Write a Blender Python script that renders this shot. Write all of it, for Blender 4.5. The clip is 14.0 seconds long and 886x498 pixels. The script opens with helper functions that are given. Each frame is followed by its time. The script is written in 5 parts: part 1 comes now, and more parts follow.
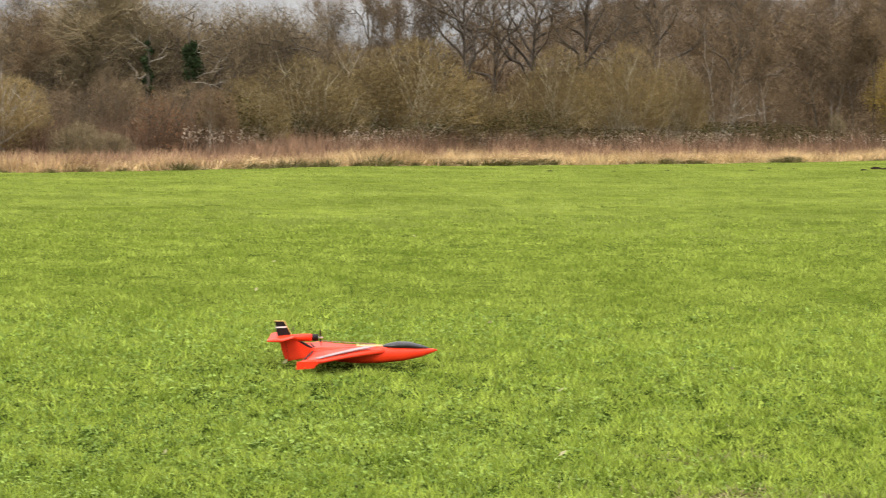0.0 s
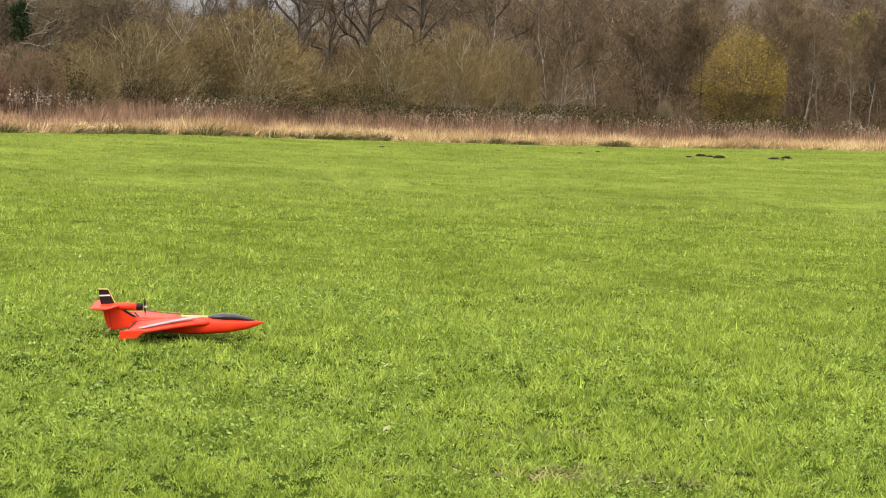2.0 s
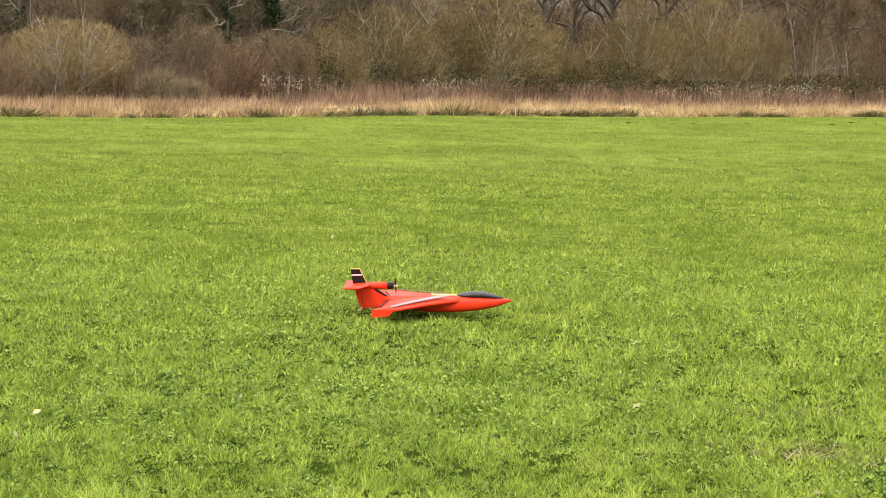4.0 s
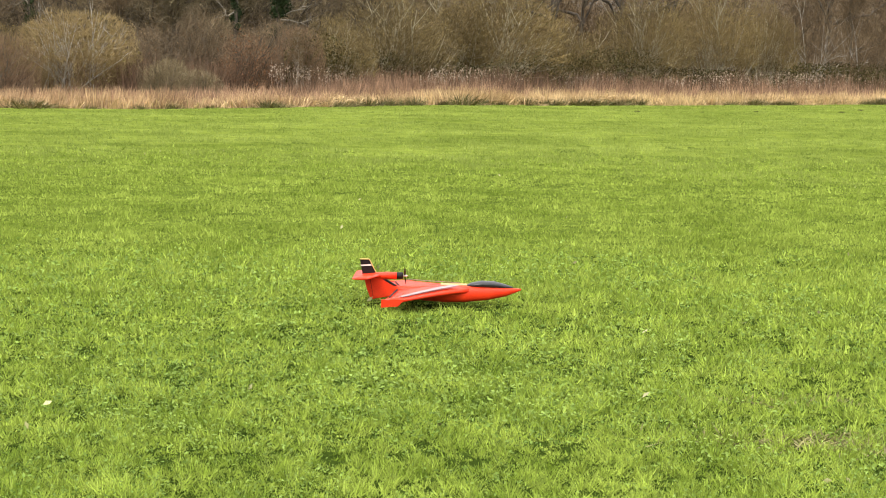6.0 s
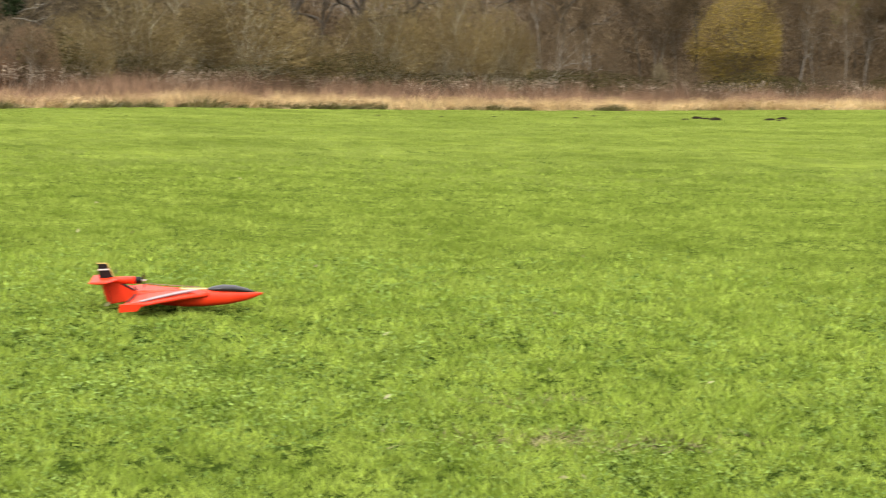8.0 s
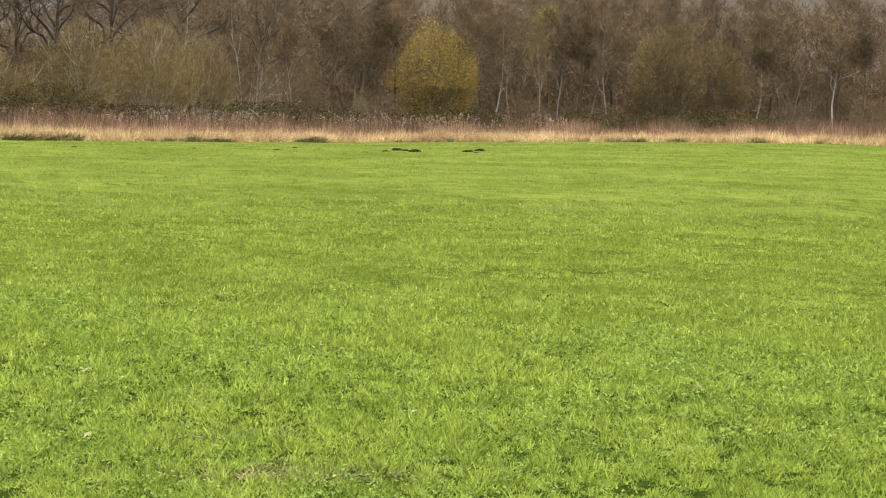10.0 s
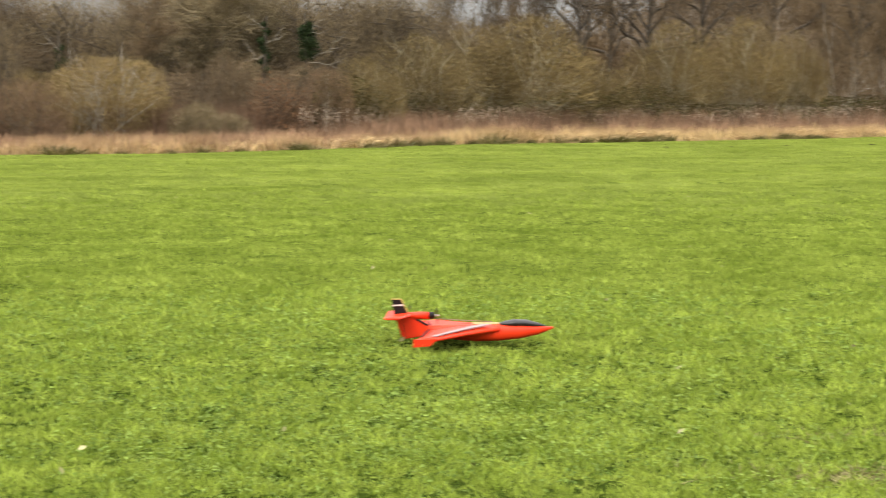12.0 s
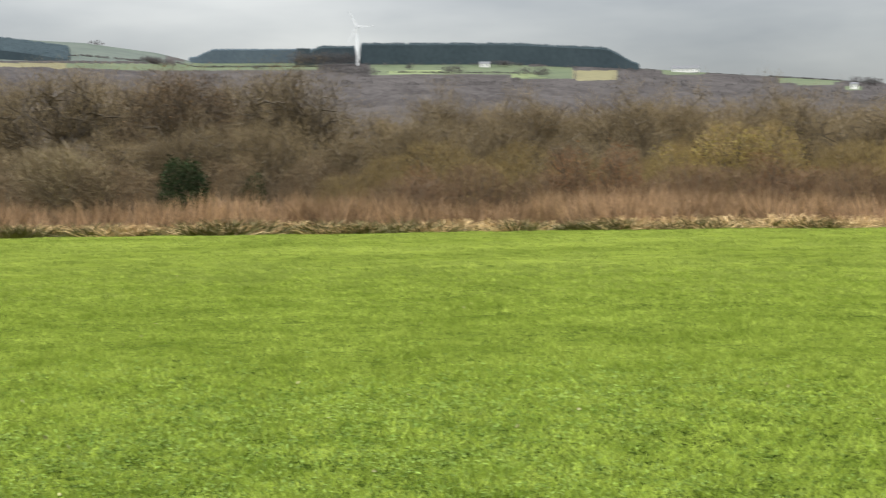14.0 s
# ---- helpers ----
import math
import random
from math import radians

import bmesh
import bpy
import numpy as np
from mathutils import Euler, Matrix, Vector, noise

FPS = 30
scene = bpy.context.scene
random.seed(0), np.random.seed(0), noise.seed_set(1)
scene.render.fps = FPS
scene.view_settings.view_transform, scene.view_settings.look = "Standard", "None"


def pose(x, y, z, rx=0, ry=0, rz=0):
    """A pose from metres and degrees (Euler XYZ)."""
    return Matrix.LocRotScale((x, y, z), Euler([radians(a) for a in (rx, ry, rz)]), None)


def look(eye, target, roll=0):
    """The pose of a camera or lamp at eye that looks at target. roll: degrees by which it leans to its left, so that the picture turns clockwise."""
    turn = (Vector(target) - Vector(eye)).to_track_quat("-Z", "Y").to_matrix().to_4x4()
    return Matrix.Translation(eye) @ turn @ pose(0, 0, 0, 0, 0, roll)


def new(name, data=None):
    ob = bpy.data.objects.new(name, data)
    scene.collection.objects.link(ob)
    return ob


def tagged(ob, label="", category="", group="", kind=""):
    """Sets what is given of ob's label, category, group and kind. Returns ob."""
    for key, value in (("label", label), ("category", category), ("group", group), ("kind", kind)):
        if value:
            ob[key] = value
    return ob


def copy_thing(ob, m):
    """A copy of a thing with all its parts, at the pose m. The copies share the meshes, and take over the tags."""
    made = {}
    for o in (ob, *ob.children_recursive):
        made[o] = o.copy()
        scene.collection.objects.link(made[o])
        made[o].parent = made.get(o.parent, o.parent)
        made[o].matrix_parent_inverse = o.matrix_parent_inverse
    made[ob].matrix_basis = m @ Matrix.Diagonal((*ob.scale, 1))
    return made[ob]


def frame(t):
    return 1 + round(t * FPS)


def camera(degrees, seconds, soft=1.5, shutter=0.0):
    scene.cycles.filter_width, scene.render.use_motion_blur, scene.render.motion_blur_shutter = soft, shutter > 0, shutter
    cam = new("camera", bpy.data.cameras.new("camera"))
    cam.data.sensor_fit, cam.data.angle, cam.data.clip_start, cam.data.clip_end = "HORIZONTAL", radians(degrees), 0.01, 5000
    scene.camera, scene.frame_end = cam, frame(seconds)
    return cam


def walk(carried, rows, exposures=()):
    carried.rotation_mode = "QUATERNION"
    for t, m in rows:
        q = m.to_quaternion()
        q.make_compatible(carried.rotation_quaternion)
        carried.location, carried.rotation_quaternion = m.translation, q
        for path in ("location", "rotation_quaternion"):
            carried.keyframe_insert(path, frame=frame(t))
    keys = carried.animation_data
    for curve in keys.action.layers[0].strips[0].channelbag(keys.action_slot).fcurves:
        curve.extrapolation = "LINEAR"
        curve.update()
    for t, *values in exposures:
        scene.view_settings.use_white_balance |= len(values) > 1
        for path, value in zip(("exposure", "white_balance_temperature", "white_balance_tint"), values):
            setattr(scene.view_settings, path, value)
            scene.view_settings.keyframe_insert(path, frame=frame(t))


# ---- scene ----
cam = camera(29.7, 14.0, soft=1.0, shutter=0.16)

EYE = 1.6
# seconds, turn to the left of +y, tilt up, lean, in degrees
TURNS = [
    (0.0, 0.62, -4.07, 0.47), (0.5, 4.73, -3.62, 0.09), (1.0, 2.64, -4.53, 0.36), (1.5, -4.40, -5.34, 2.08),
    (2.0, -5.27, -4.77, 2.67), (2.5, -0.35, -4.27, 1.78), (3.0, 3.21, -4.70, 1.29), (3.2, 3.58, -5.08, 1.30),
    (4.2, 3.10, -5.90, 1.05), (5.3, 2.89, -6.23, 0.83), (6.0, 3.52, -6.18, 0.84), (6.5, 3.85, -6.11, 0.69),
    (7.0, 2.82, -6.04, 0.60), (7.5, 0.67, -6.03, 0.61), (8.0, -5.38, -5.88, 1.56), (8.2, -10.10, -5.50, 2.49),
    (8.7, -16.60, -5.00, 2.60), (9.3, -17.60, -4.60, 2.10), (10.3, -14.40, -4.64, 1.56), (10.5, -13.86, -4.91, 1.36),
    (11.0, -12.66, -5.63, 0.85), (11.3, -10.70, -5.86, 0.43), (11.5, -7.02, -5.62, 0.19), (12.0, 4.60, -4.84, -0.17),
    (12.3, 11.95, -4.66, -0.25), (12.5, 17.90, -4.51, -0.38), (12.8, 27.93, -4.36, -0.83), (13.0, 34.32, -4.16, -1.42),
    (13.3, 43.00, -3.69, -1.31), (13.5, 48.34, -3.31, -1.01), (13.8, 55.59, -2.61, -0.77), (14.0, 59.89, -2.11, -0.61),
]
walk(cam, [(t, pose(0, 0, EYE, 90 + tilt, 0, turn) @ pose(0, 0, 0, 0, 0, lean)) for t, turn, tilt, lean in TURNS],
     exposures=[(0.0, 0.73, 6580, 13), (3.2, 0.75, 6600, 13), (5.3, 0.86, 6500, 10), (8.2, 0.83, 6500, 10), (10.3, 0.74, 6500, 10), (11.0, 0.79, 6500, 11), (11.5, 0.78, 6600, 11), (12.5, 0.80, 6840, 11),
                (12.8, 0.79, 6900, 11), (13.0, 0.78, 6740, 11), (13.3, 0.76, 6600, 10), (14.0, 0.73, 6470, 7)])

# ---- light: an overcast sky, much brighter overhead than at the horizon, and a veiled sun ----
SUN_TURN, SUN_UP = 205.0, 44.0
world = bpy.data.worlds.new("overcast_sky")
scene.world = world
world.use_nodes = True
wn, wl = world.node_tree.nodes, world.node_tree.links
wn.clear()
w_out, w_bg = wn.new("ShaderNodeOutputWorld"), wn.new("ShaderNodeBackground")
w_sky, w_tc = wn.new("ShaderNodeTexSky"), wn.new("ShaderNodeTexCoord")
w_sky.sky_type, w_sky.sun_disc = "NISHITA", False
w_sky.sun_elevation, w_sky.sun_rotation = radians(SUN_UP), radians(SUN_TURN)
w_scale = wn.new("ShaderNodeMix")
w_scale.data_type, w_scale.blend_type = "RGBA", "MULTIPLY"
w_scale.inputs[0].default_value = 1.0
w_scale.inputs[7].default_value = (0.10, 0.10, 0.10, 1)
w_map = wn.new("ShaderNodeMapping")
w_map.inputs["Scale"].default_value = (1.6, 1.6, 6.0)
w_noise = wn.new("ShaderNodeTexNoise")
w_noise.inputs["Scale"].default_value, w_noise.inputs["Detail"].default_value = 2.2, 5.0
w_ramp = wn.new("ShaderNodeValToRGB")
w_ramp.color_ramp.elements[0].position, w_ramp.color_ramp.elements[0].color = 0.36, (0.49, 0.50, 0.53, 1)
w_ramp.color_ramp.elements[1].position, w_ramp.color_ramp.elements[1].color = 0.66, (0.87, 0.86, 0.85, 1)
w_sep, w_grad, w_mul, w_mix = wn.new("ShaderNodeSeparateXYZ"), wn.new("ShaderNodeMapRange"), wn.new("ShaderNodeVectorMath"), wn.new("ShaderNodeMix")
# unseen upper sky raised past a natural overcast to brighten the grass
w_grad.inputs["From Min"].default_value, w_grad.inputs["From Max"].default_value = 0.0, 1.0
w_grad.inputs["To Min"].default_value, w_grad.inputs["To Max"].default_value = 0.225, 3.64
w_bank = wn.new("ShaderNodeValToRGB")
w_bank.color_ramp.interpolation = "EASE"
for k, (at, level) in enumerate(((0.0, 0.93), (0.05, 1.0), (0.13, 0.85), (0.19, 0.83), (0.26, 1.0))):
    stop = w_bank.color_ramp.elements[k] if k < 2 else w_bank.color_ramp.elements.new(at)
    stop.position, stop.color = at, (level, level, level, 1)
w_side, w_cloud = wn.new("ShaderNodeMapRange"), wn.new("ShaderNodeMix")
w_side.inputs["From Min"].default_value, w_side.inputs["From Max"].default_value = -1.0, 1.0
w_cloud.data_type, w_cloud.blend_type = "RGBA", "MULTIPLY"
w_cloud.inputs[0].default_value = 1.0
w_mul.operation = "SCALE"
w_mix.data_type = "RGBA"
w_mix.inputs[0].default_value = 0.88
for a, b in (
        (w_tc.outputs["Generated"], w_map.inputs["Vector"]), (w_map.outputs["Vector"], w_noise.inputs["Vector"]),
        (w_noise.outputs["Fac"], w_ramp.inputs["Fac"]), (w_tc.outputs["Generated"], w_sep.inputs["Vector"]),
        (w_sep.outputs["Z"], w_grad.inputs["Value"]), (w_sep.outputs["X"], w_side.inputs["Value"]), (w_side.outputs["Result"], w_bank.inputs["Fac"]),
        (w_ramp.outputs["Color"], w_cloud.inputs[6]), (w_bank.outputs["Color"], w_cloud.inputs[7]), (w_cloud.outputs[2], w_mul.inputs[0]),
        (w_grad.outputs["Result"], w_mul.inputs["Scale"]), (w_sky.outputs["Color"], w_scale.inputs[6]),
        (w_scale.outputs[2], w_mix.inputs[6]), (w_mul.outputs["Vector"], w_mix.inputs[7]),
        (w_mix.outputs[2], w_bg.inputs["Color"]), (w_bg.outputs["Background"], w_out.inputs["Surface"])):
    wl.new(a, b)
w_bg.inputs["Strength"].default_value = 1.0

sun = new("veiled_sun", bpy.data.lights.new("veiled_sun", "SUN"))
sun.data.energy, sun.data.angle, sun.data.color = 1.2, radians(25), (1.0, 0.95, 0.88)
sun.matrix_world = look((0, 0, 50), (50 * math.sin(radians(SUN_TURN)) * -1, -50 * math.cos(radians(SUN_TURN)),
                                    50 - 50 * math.tan(radians(SUN_UP))))

# ---- materials ----


def material(name, dark, light, scale=8.0, rough=0.8, fine=60.0, bump=0.3, vary=0.0, island=0.0, spec=0.3, through_light=0.0, coords="Object", stretch=(1, 1, 1)):
    """Two scales of noise between two colours; vary: brightness by object; island: by loose piece."""
    m = bpy.data.materials.new(name)
    m.use_nodes = True
    n, l = m.node_tree.nodes, m.node_tree.links
    bsdf, out = n["Principled BSDF"], n["Material Output"]
    tc, mp = n.new("ShaderNodeTexCoord"), n.new("ShaderNodeMapping")
    mp.inputs["Scale"].default_value = stretch
    l.new(tc.outputs[coords], mp.inputs["Vector"])
    big, small = n.new("ShaderNodeTexNoise"), n.new("ShaderNodeTexNoise")
    for node, s in ((big, scale), (small, fine)):
        node.inputs["Scale"].default_value, node.inputs["Detail"].default_value = s, 3.0
        l.new(mp.outputs["Vector"], node.inputs["Vector"])
    add = n.new("ShaderNodeMath")
    add.operation = "MULTIPLY_ADD"
    add.inputs[1].default_value = 0.5
    l.new(small.outputs["Fac"], add.inputs[0])
    half = n.new("ShaderNodeMath")
    half.operation = "MULTIPLY"
    half.inputs[1].default_value = 0.5
    l.new(big.outputs["Fac"], half.inputs[0])
    l.new(half.outputs[0], add.inputs[2])
    ramp = n.new("ShaderNodeValToRGB")
    ramp.color_ramp.elements[0].position, ramp.color_ramp.elements[0].color = 0.36, (*dark, 1)
    ramp.color_ramp.elements[1].position, ramp.color_ramp.elements[1].color = 0.64, (*light, 1)
    l.new(add.outputs[0], ramp.inputs["Fac"])
    colour = ramp.outputs["Color"]
    for amount, node, socket in ((vary, "ShaderNodeObjectInfo", "Random"), (island, "ShaderNodeNewGeometry", "Random Per Island")):
        if amount:
            src, rng, hsv = n.new(node), n.new("ShaderNodeMapRange"), n.new("ShaderNodeHueSaturation")
            rng.inputs["To Min"].default_value, rng.inputs["To Max"].default_value = 1 - amount, 1 + amount
            l.new(src.outputs[socket], rng.inputs["Value"])
            l.new(rng.outputs["Result"], hsv.inputs["Value"])
            l.new(colour, hsv.inputs["Color"])
            colour = hsv.outputs["Color"]
    l.new(colour, bsdf.inputs["Base Color"])
    bsdf.inputs["Roughness"].default_value = rough
    bsdf.inputs["Specular IOR Level"].default_value = spec
    if bump:
        bp = n.new("ShaderNodeBump")
        bp.inputs["Strength"].default_value, bp.inputs["Distance"].default_value = bump, 0.02
        l.new(small.outputs["Fac"], bp.inputs["Height"])
        l.new(bp.outputs["Normal"], bsdf.inputs["Normal"])
    if through_light:
        tr, mx = n.new("ShaderNodeBsdfTranslucent"), n.new("ShaderNodeMixShader")
        mx.inputs[0].default_value = through_light
        l.new(colour, tr.inputs["Color"])
        l.new(bsdf.outputs["BSDF"], mx.inputs[1])
        l.new(tr.outputs["BSDF"], mx.inputs[2])
        l.new(mx.outputs["Shader"], out.inputs["Surface"])
    return m


# dark soil and thatch, its colour deepened for shade between the near blades
M_LAWN = material("shaded_lawn_soil", (0.011, 0.020, 0.003), (0.046, 0.070, 0.010), scale=9.0, fine=70.0, bump=0.5, rough=1.0, spec=0.0, stretch=(1, 1, 1))
# sward tones matched to lit, self-shaded blades, for ground farther from the camera
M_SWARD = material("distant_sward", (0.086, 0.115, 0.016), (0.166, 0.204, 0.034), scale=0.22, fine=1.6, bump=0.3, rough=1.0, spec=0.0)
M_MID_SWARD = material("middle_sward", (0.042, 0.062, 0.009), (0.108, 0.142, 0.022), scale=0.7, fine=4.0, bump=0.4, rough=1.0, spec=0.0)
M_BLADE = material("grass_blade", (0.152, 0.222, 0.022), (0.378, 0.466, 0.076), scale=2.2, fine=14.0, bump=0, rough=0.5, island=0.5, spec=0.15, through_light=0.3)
M_BLADE_MID = material("middle_grass_blade", (0.154, 0.214, 0.026), (0.348, 0.424, 0.078), scale=0.9, fine=5.0, bump=0, rough=0.7, island=0.27, spec=0.04, through_light=0.3)
# extra blue and paleness paint haze and sheen onto the distant blades
M_BLADE_HAZED = material("hazed_grass_blade", (0.170, 0.220, 0.040), (0.308, 0.364, 0.086), scale=0.22, fine=1.6, bump=0, rough=0.8, island=0.06, spec=0.0, through_light=0.3)
M_CLOVER = material("clover_leaf", (0.116, 0.188, 0.028), (0.280, 0.380, 0.078), scale=0.8, fine=14.0, bump=0, spec=0.1, rough=0.6, island=0.3, through_light=0.25)
M_DEAD = material("dead_grass", (0.120, 0.112, 0.040), (0.290, 0.262, 0.105), scale=2.0, fine=20.0, bump=0, rough=0.8, island=0.4)
M_PALE_LEAF = material("fallen_leaf", (0.240, 0.230, 0.095), (0.460, 0.430, 0.210), scale=2.0, fine=20.0, bump=0, rough=0.6, island=0.3)
# floor colour lowered to hold the shade under dense trees
M_LITTER = material("wood_floor", (0.030, 0.022, 0.013), (0.078, 0.058, 0.034), scale=0.3, fine=4.0, bump=0.6, rough=0.95)
# grey lift in this colour stands for haze over the far slope
M_HAZED_FLOOR = material("hazed_wood_floor", (0.058, 0.055, 0.053), (0.086, 0.082, 0.078), scale=0.01, fine=0.1, bump=0, rough=1.0, spec=0.0)
# green muted by haze that is painted into the pasture colour
M_HAZED_PASTURE = material("hazed_pasture", (0.074, 0.094, 0.056), (0.108, 0.128, 0.074), scale=0.006, fine=0.05, bump=0, rough=0.95, spec=0.1)
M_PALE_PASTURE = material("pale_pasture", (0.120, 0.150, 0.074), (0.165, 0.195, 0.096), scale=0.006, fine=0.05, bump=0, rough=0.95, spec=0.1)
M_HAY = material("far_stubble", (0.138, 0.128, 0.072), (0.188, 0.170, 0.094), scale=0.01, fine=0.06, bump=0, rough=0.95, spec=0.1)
# hill grass with the haze's blue-grey blended into its colour
M_HAZED_MOOR = material("hazed_hill_grass", (0.070, 0.085, 0.076), (0.100, 0.117, 0.098), scale=0.004, fine=0.03, bump=0, rough=0.95, spec=0.1)
M_STRAW = material("dry_grass", (0.355, 0.234, 0.106), (0.690, 0.515, 0.272), scale=0.25, fine=1.5, bump=0, rough=0.8, island=0.35, through_light=0.2)
M_RUSSET_STRAW = material("russet_dry_grass", (0.255, 0.155, 0.080), (0.560, 0.385, 0.210), scale=0.3, fine=1.8, bump=0, rough=0.8, island=0.4, through_light=0.2)
M_REED = material("brown_reed", (0.150, 0.087, 0.050), (0.360, 0.222, 0.134), scale=0.3, fine=2.0, bump=0, rough=0.8, island=0.5)
M_RUSSET_REED = material("russet_reed", (0.136, 0.082, 0.042), (0.385, 0.248, 0.135), scale=0.3, fine=2.0, bump=0, rough=0.8, island=0.5)
M_FLUFF = material("seed_head", (0.310, 0.235, 0.165), (0.540, 0.430, 0.320), scale=3.0, fine=20.0, bump=0, rough=0.95, island=0.25, through_light=0.2)
M_RUSH = material("green_rush", (0.062, 0.058, 0.017), (0.170, 0.146, 0.050), scale=1.0, fine=6.0, bump=0, rough=0.7, island=0.4)
M_DULL_RUSH = material("dull_rush", (0.110, 0.090, 0.035), (0.250, 0.200, 0.085), scale=1.0, fine=6.0, bump=0, rough=0.7, island=0.4)
M_BRAMBLE = material("bramble_stem", (0.082, 0.049, 0.028), (0.185, 0.112, 0.066), scale=0.5, fine=3.0, bump=0, rough=0.85, island=0.35)
M_BRAMBLE_LEAF = material("bramble_leaf", (0.032, 0.031, 0.011), (0.092, 0.074, 0.027), scale=0.5, fine=3.0, bump=0, rough=0.95, spec=0.05, island=0.4)
M_BARK = material("bark", (0.055, 0.042, 0.026), (0.165, 0.132, 0.086), scale=1.5, fine=9.0, bump=0.6, vary=0.2, stretch=(1, 1, 0.3))
M_DARK_BARK = material("dark_bark", (0.034, 0.027, 0.019), (0.110, 0.088, 0.060), scale=1.5, fine=9.0, bump=0.6, vary=0.2, stretch=(1, 1, 0.3))
M_WILLOW = material("willow_bark", (0.230, 0.200, 0.125), (0.480, 0.420, 0.290), scale=1.5, fine=9.0, bump=0.3, vary=0.15, stretch=(1, 1, 0.3))
M_BLEACHED = material("bleached_wood", (0.150, 0.130, 0.095), (0.320, 0.280, 0.220), scale=1.5, fine=9.0, bump=0.4, stretch=(1, 1, 0.3))
M_BIRCH = material("birch_bark", (0.180, 0.152, 0.115), (0.430, 0.380, 0.305), scale=2.5, fine=12.0, bump=0.4, vary=0.2, stretch=(1, 1, 0.5))
M_PALE_BARK = material("pale_bark", (0.260, 0.235, 0.190), (0.520, 0.480, 0.410), scale=1.5, fine=9.0, bump=0.5, vary=0.15, stretch=(1, 1, 0.3))
TWIG = {
    "olive": material("olive_twig", (0.094, 0.066, 0.025), (0.262, 0.188, 0.069), scale=0.3, fine=2.0, bump=0, vary=0.15, island=0.35),
    "brown": material("brown_twig", (0.078, 0.053, 0.027), (0.196, 0.137, 0.073), scale=0.3, fine=2.0, bump=0, vary=0.25, island=0.4),
    "dark": material("dark_brown_twig", (0.072, 0.048, 0.024), (0.182, 0.124, 0.062), scale=0.3, fine=2.0, bump=0, vary=0.2, island=0.4),
    "dull": material("dull_brown_twig", (0.120, 0.089, 0.045), (0.252, 0.188, 0.099), scale=0.3, fine=2.0, bump=0, vary=0.2, island=0.35),
    "red": material("reddish_twig", (0.110, 0.068, 0.038), (0.235, 0.150, 0.082), scale=0.3, fine=2.0, bump=0, vary=0.15, island=0.35),
    "ochre": material("ochre_twig", (0.166, 0.116, 0.046), (0.346, 0.248, 0.104), scale=0.3, fine=2.0, bump=0, vary=0.12, island=0.3),
    "grey": material("grey_twig", (0.125, 0.096, 0.049), (0.260, 0.203, 0.108), scale=0.3, fine=2.0, bump=0, vary=0.15, island=0.35),
}
LEAF = {
    "yellow": material("yellow_leaf", (0.215, 0.155, 0.030), (0.430, 0.315, 0.070), scale=0.4, fine=3.0, bump=0, vary=0.08, island=0.22, through_light=0.3),
    "lime": material("lime_green_leaf", (0.170, 0.190, 0.030), (0.330, 0.350, 0.070), scale=0.4, fine=3.0, bump=0, vary=0.08, island=0.3, through_light=0.3),
    "olive": material("olive_leaf", (0.140, 0.115, 0.035), (0.285, 0.225, 0.075), scale=0.4, fine=3.0, bump=0, vary=0.15, island=0.35, through_light=0.25),
    "copper": material("copper_leaf", (0.130, 0.062, 0.026), (0.270, 0.135, 0.058), scale=0.4, fine=3.0, bump=0, vary=0.1, island=0.35, through_light=0.25),
    "gold": material("yellow_green_leaf", (0.190, 0.150, 0.036), (0.380, 0.300, 0.085), scale=0.4, fine=3.0, bump=0, vary=0.1, island=0.3, through_light=0.3),
    "brown": material("brown_leaf", (0.115, 0.068, 0.032), (0.235, 0.145, 0.070), scale=0.4, fine=3.0, bump=0, vary=0.15, island=0.35, through_light=0.2),
    "ivy": material("ivy_leaf", (0.013, 0.023, 0.009), (0.038, 0.055, 0.021), scale=0.8, fine=5.0, bump=0, rough=0.85, spec=0.08, island=0.4),
    "pine": material("pine_needles", (0.018, 0.034, 0.011), (0.055, 0.078, 0.028), scale=0.8, fine=5.0, bump=0, rough=0.7, island=0.4),
}
# far wood and canopy colours carry the grey of distance haze
M_HAZED_WOOD = material("hazed_winter_wood", (0.078, 0.072, 0.071), (0.124, 0.116, 0.114), scale=0.02, fine=0.2, bump=0, rough=0.95, island=0.06, spec=0.1, through_light=0.45)
M_HAZED_CANOPY = material("hazed_winter_canopy", (0.050, 0.045, 0.045), (0.090, 0.082, 0.080), scale=0.02, fine=0.16, bump=0, rough=1.0, spec=0.0)
M_VALLEY_WOOD = material("valley_winter_wood", (0.088, 0.068, 0.048), (0.180, 0.142, 0.100), scale=0.06, fine=0.5, bump=0, rough=0.95, island=0.2, spec=0.1, through_light=0.25)
# blue of the distance haze is mixed into this conifer colour
M_HAZED_PINE = material("hazed_conifer", (0.040, 0.055, 0.063), (0.056, 0.074, 0.083), scale=0.02, fine=0.2, bump=0, rough=1.0, island=0.04, spec=0.0)
# distance haze put into the base colour, paler and bluer than the other conifers
M_PALE_HAZED_PINE = material("pale_hazed_conifer", (0.075, 0.098, 0.118), (0.105, 0.132, 0.150), scale=0.02, fine=0.2, bump=0, rough=1.0, island=0.04, spec=0.0)
M_EARTH = material("mole_earth", (0.010, 0.008, 0.005), (0.036, 0.027, 0.017), scale=6.0, fine=40.0, bump=0.8, rough=1.0, spec=0.0)
M_WHITE_WALL = material("white_render", (0.70, 0.69, 0.66), (0.82, 0.81, 0.78), scale=0.4, fine=4.0, bump=0.1, rough=0.85)
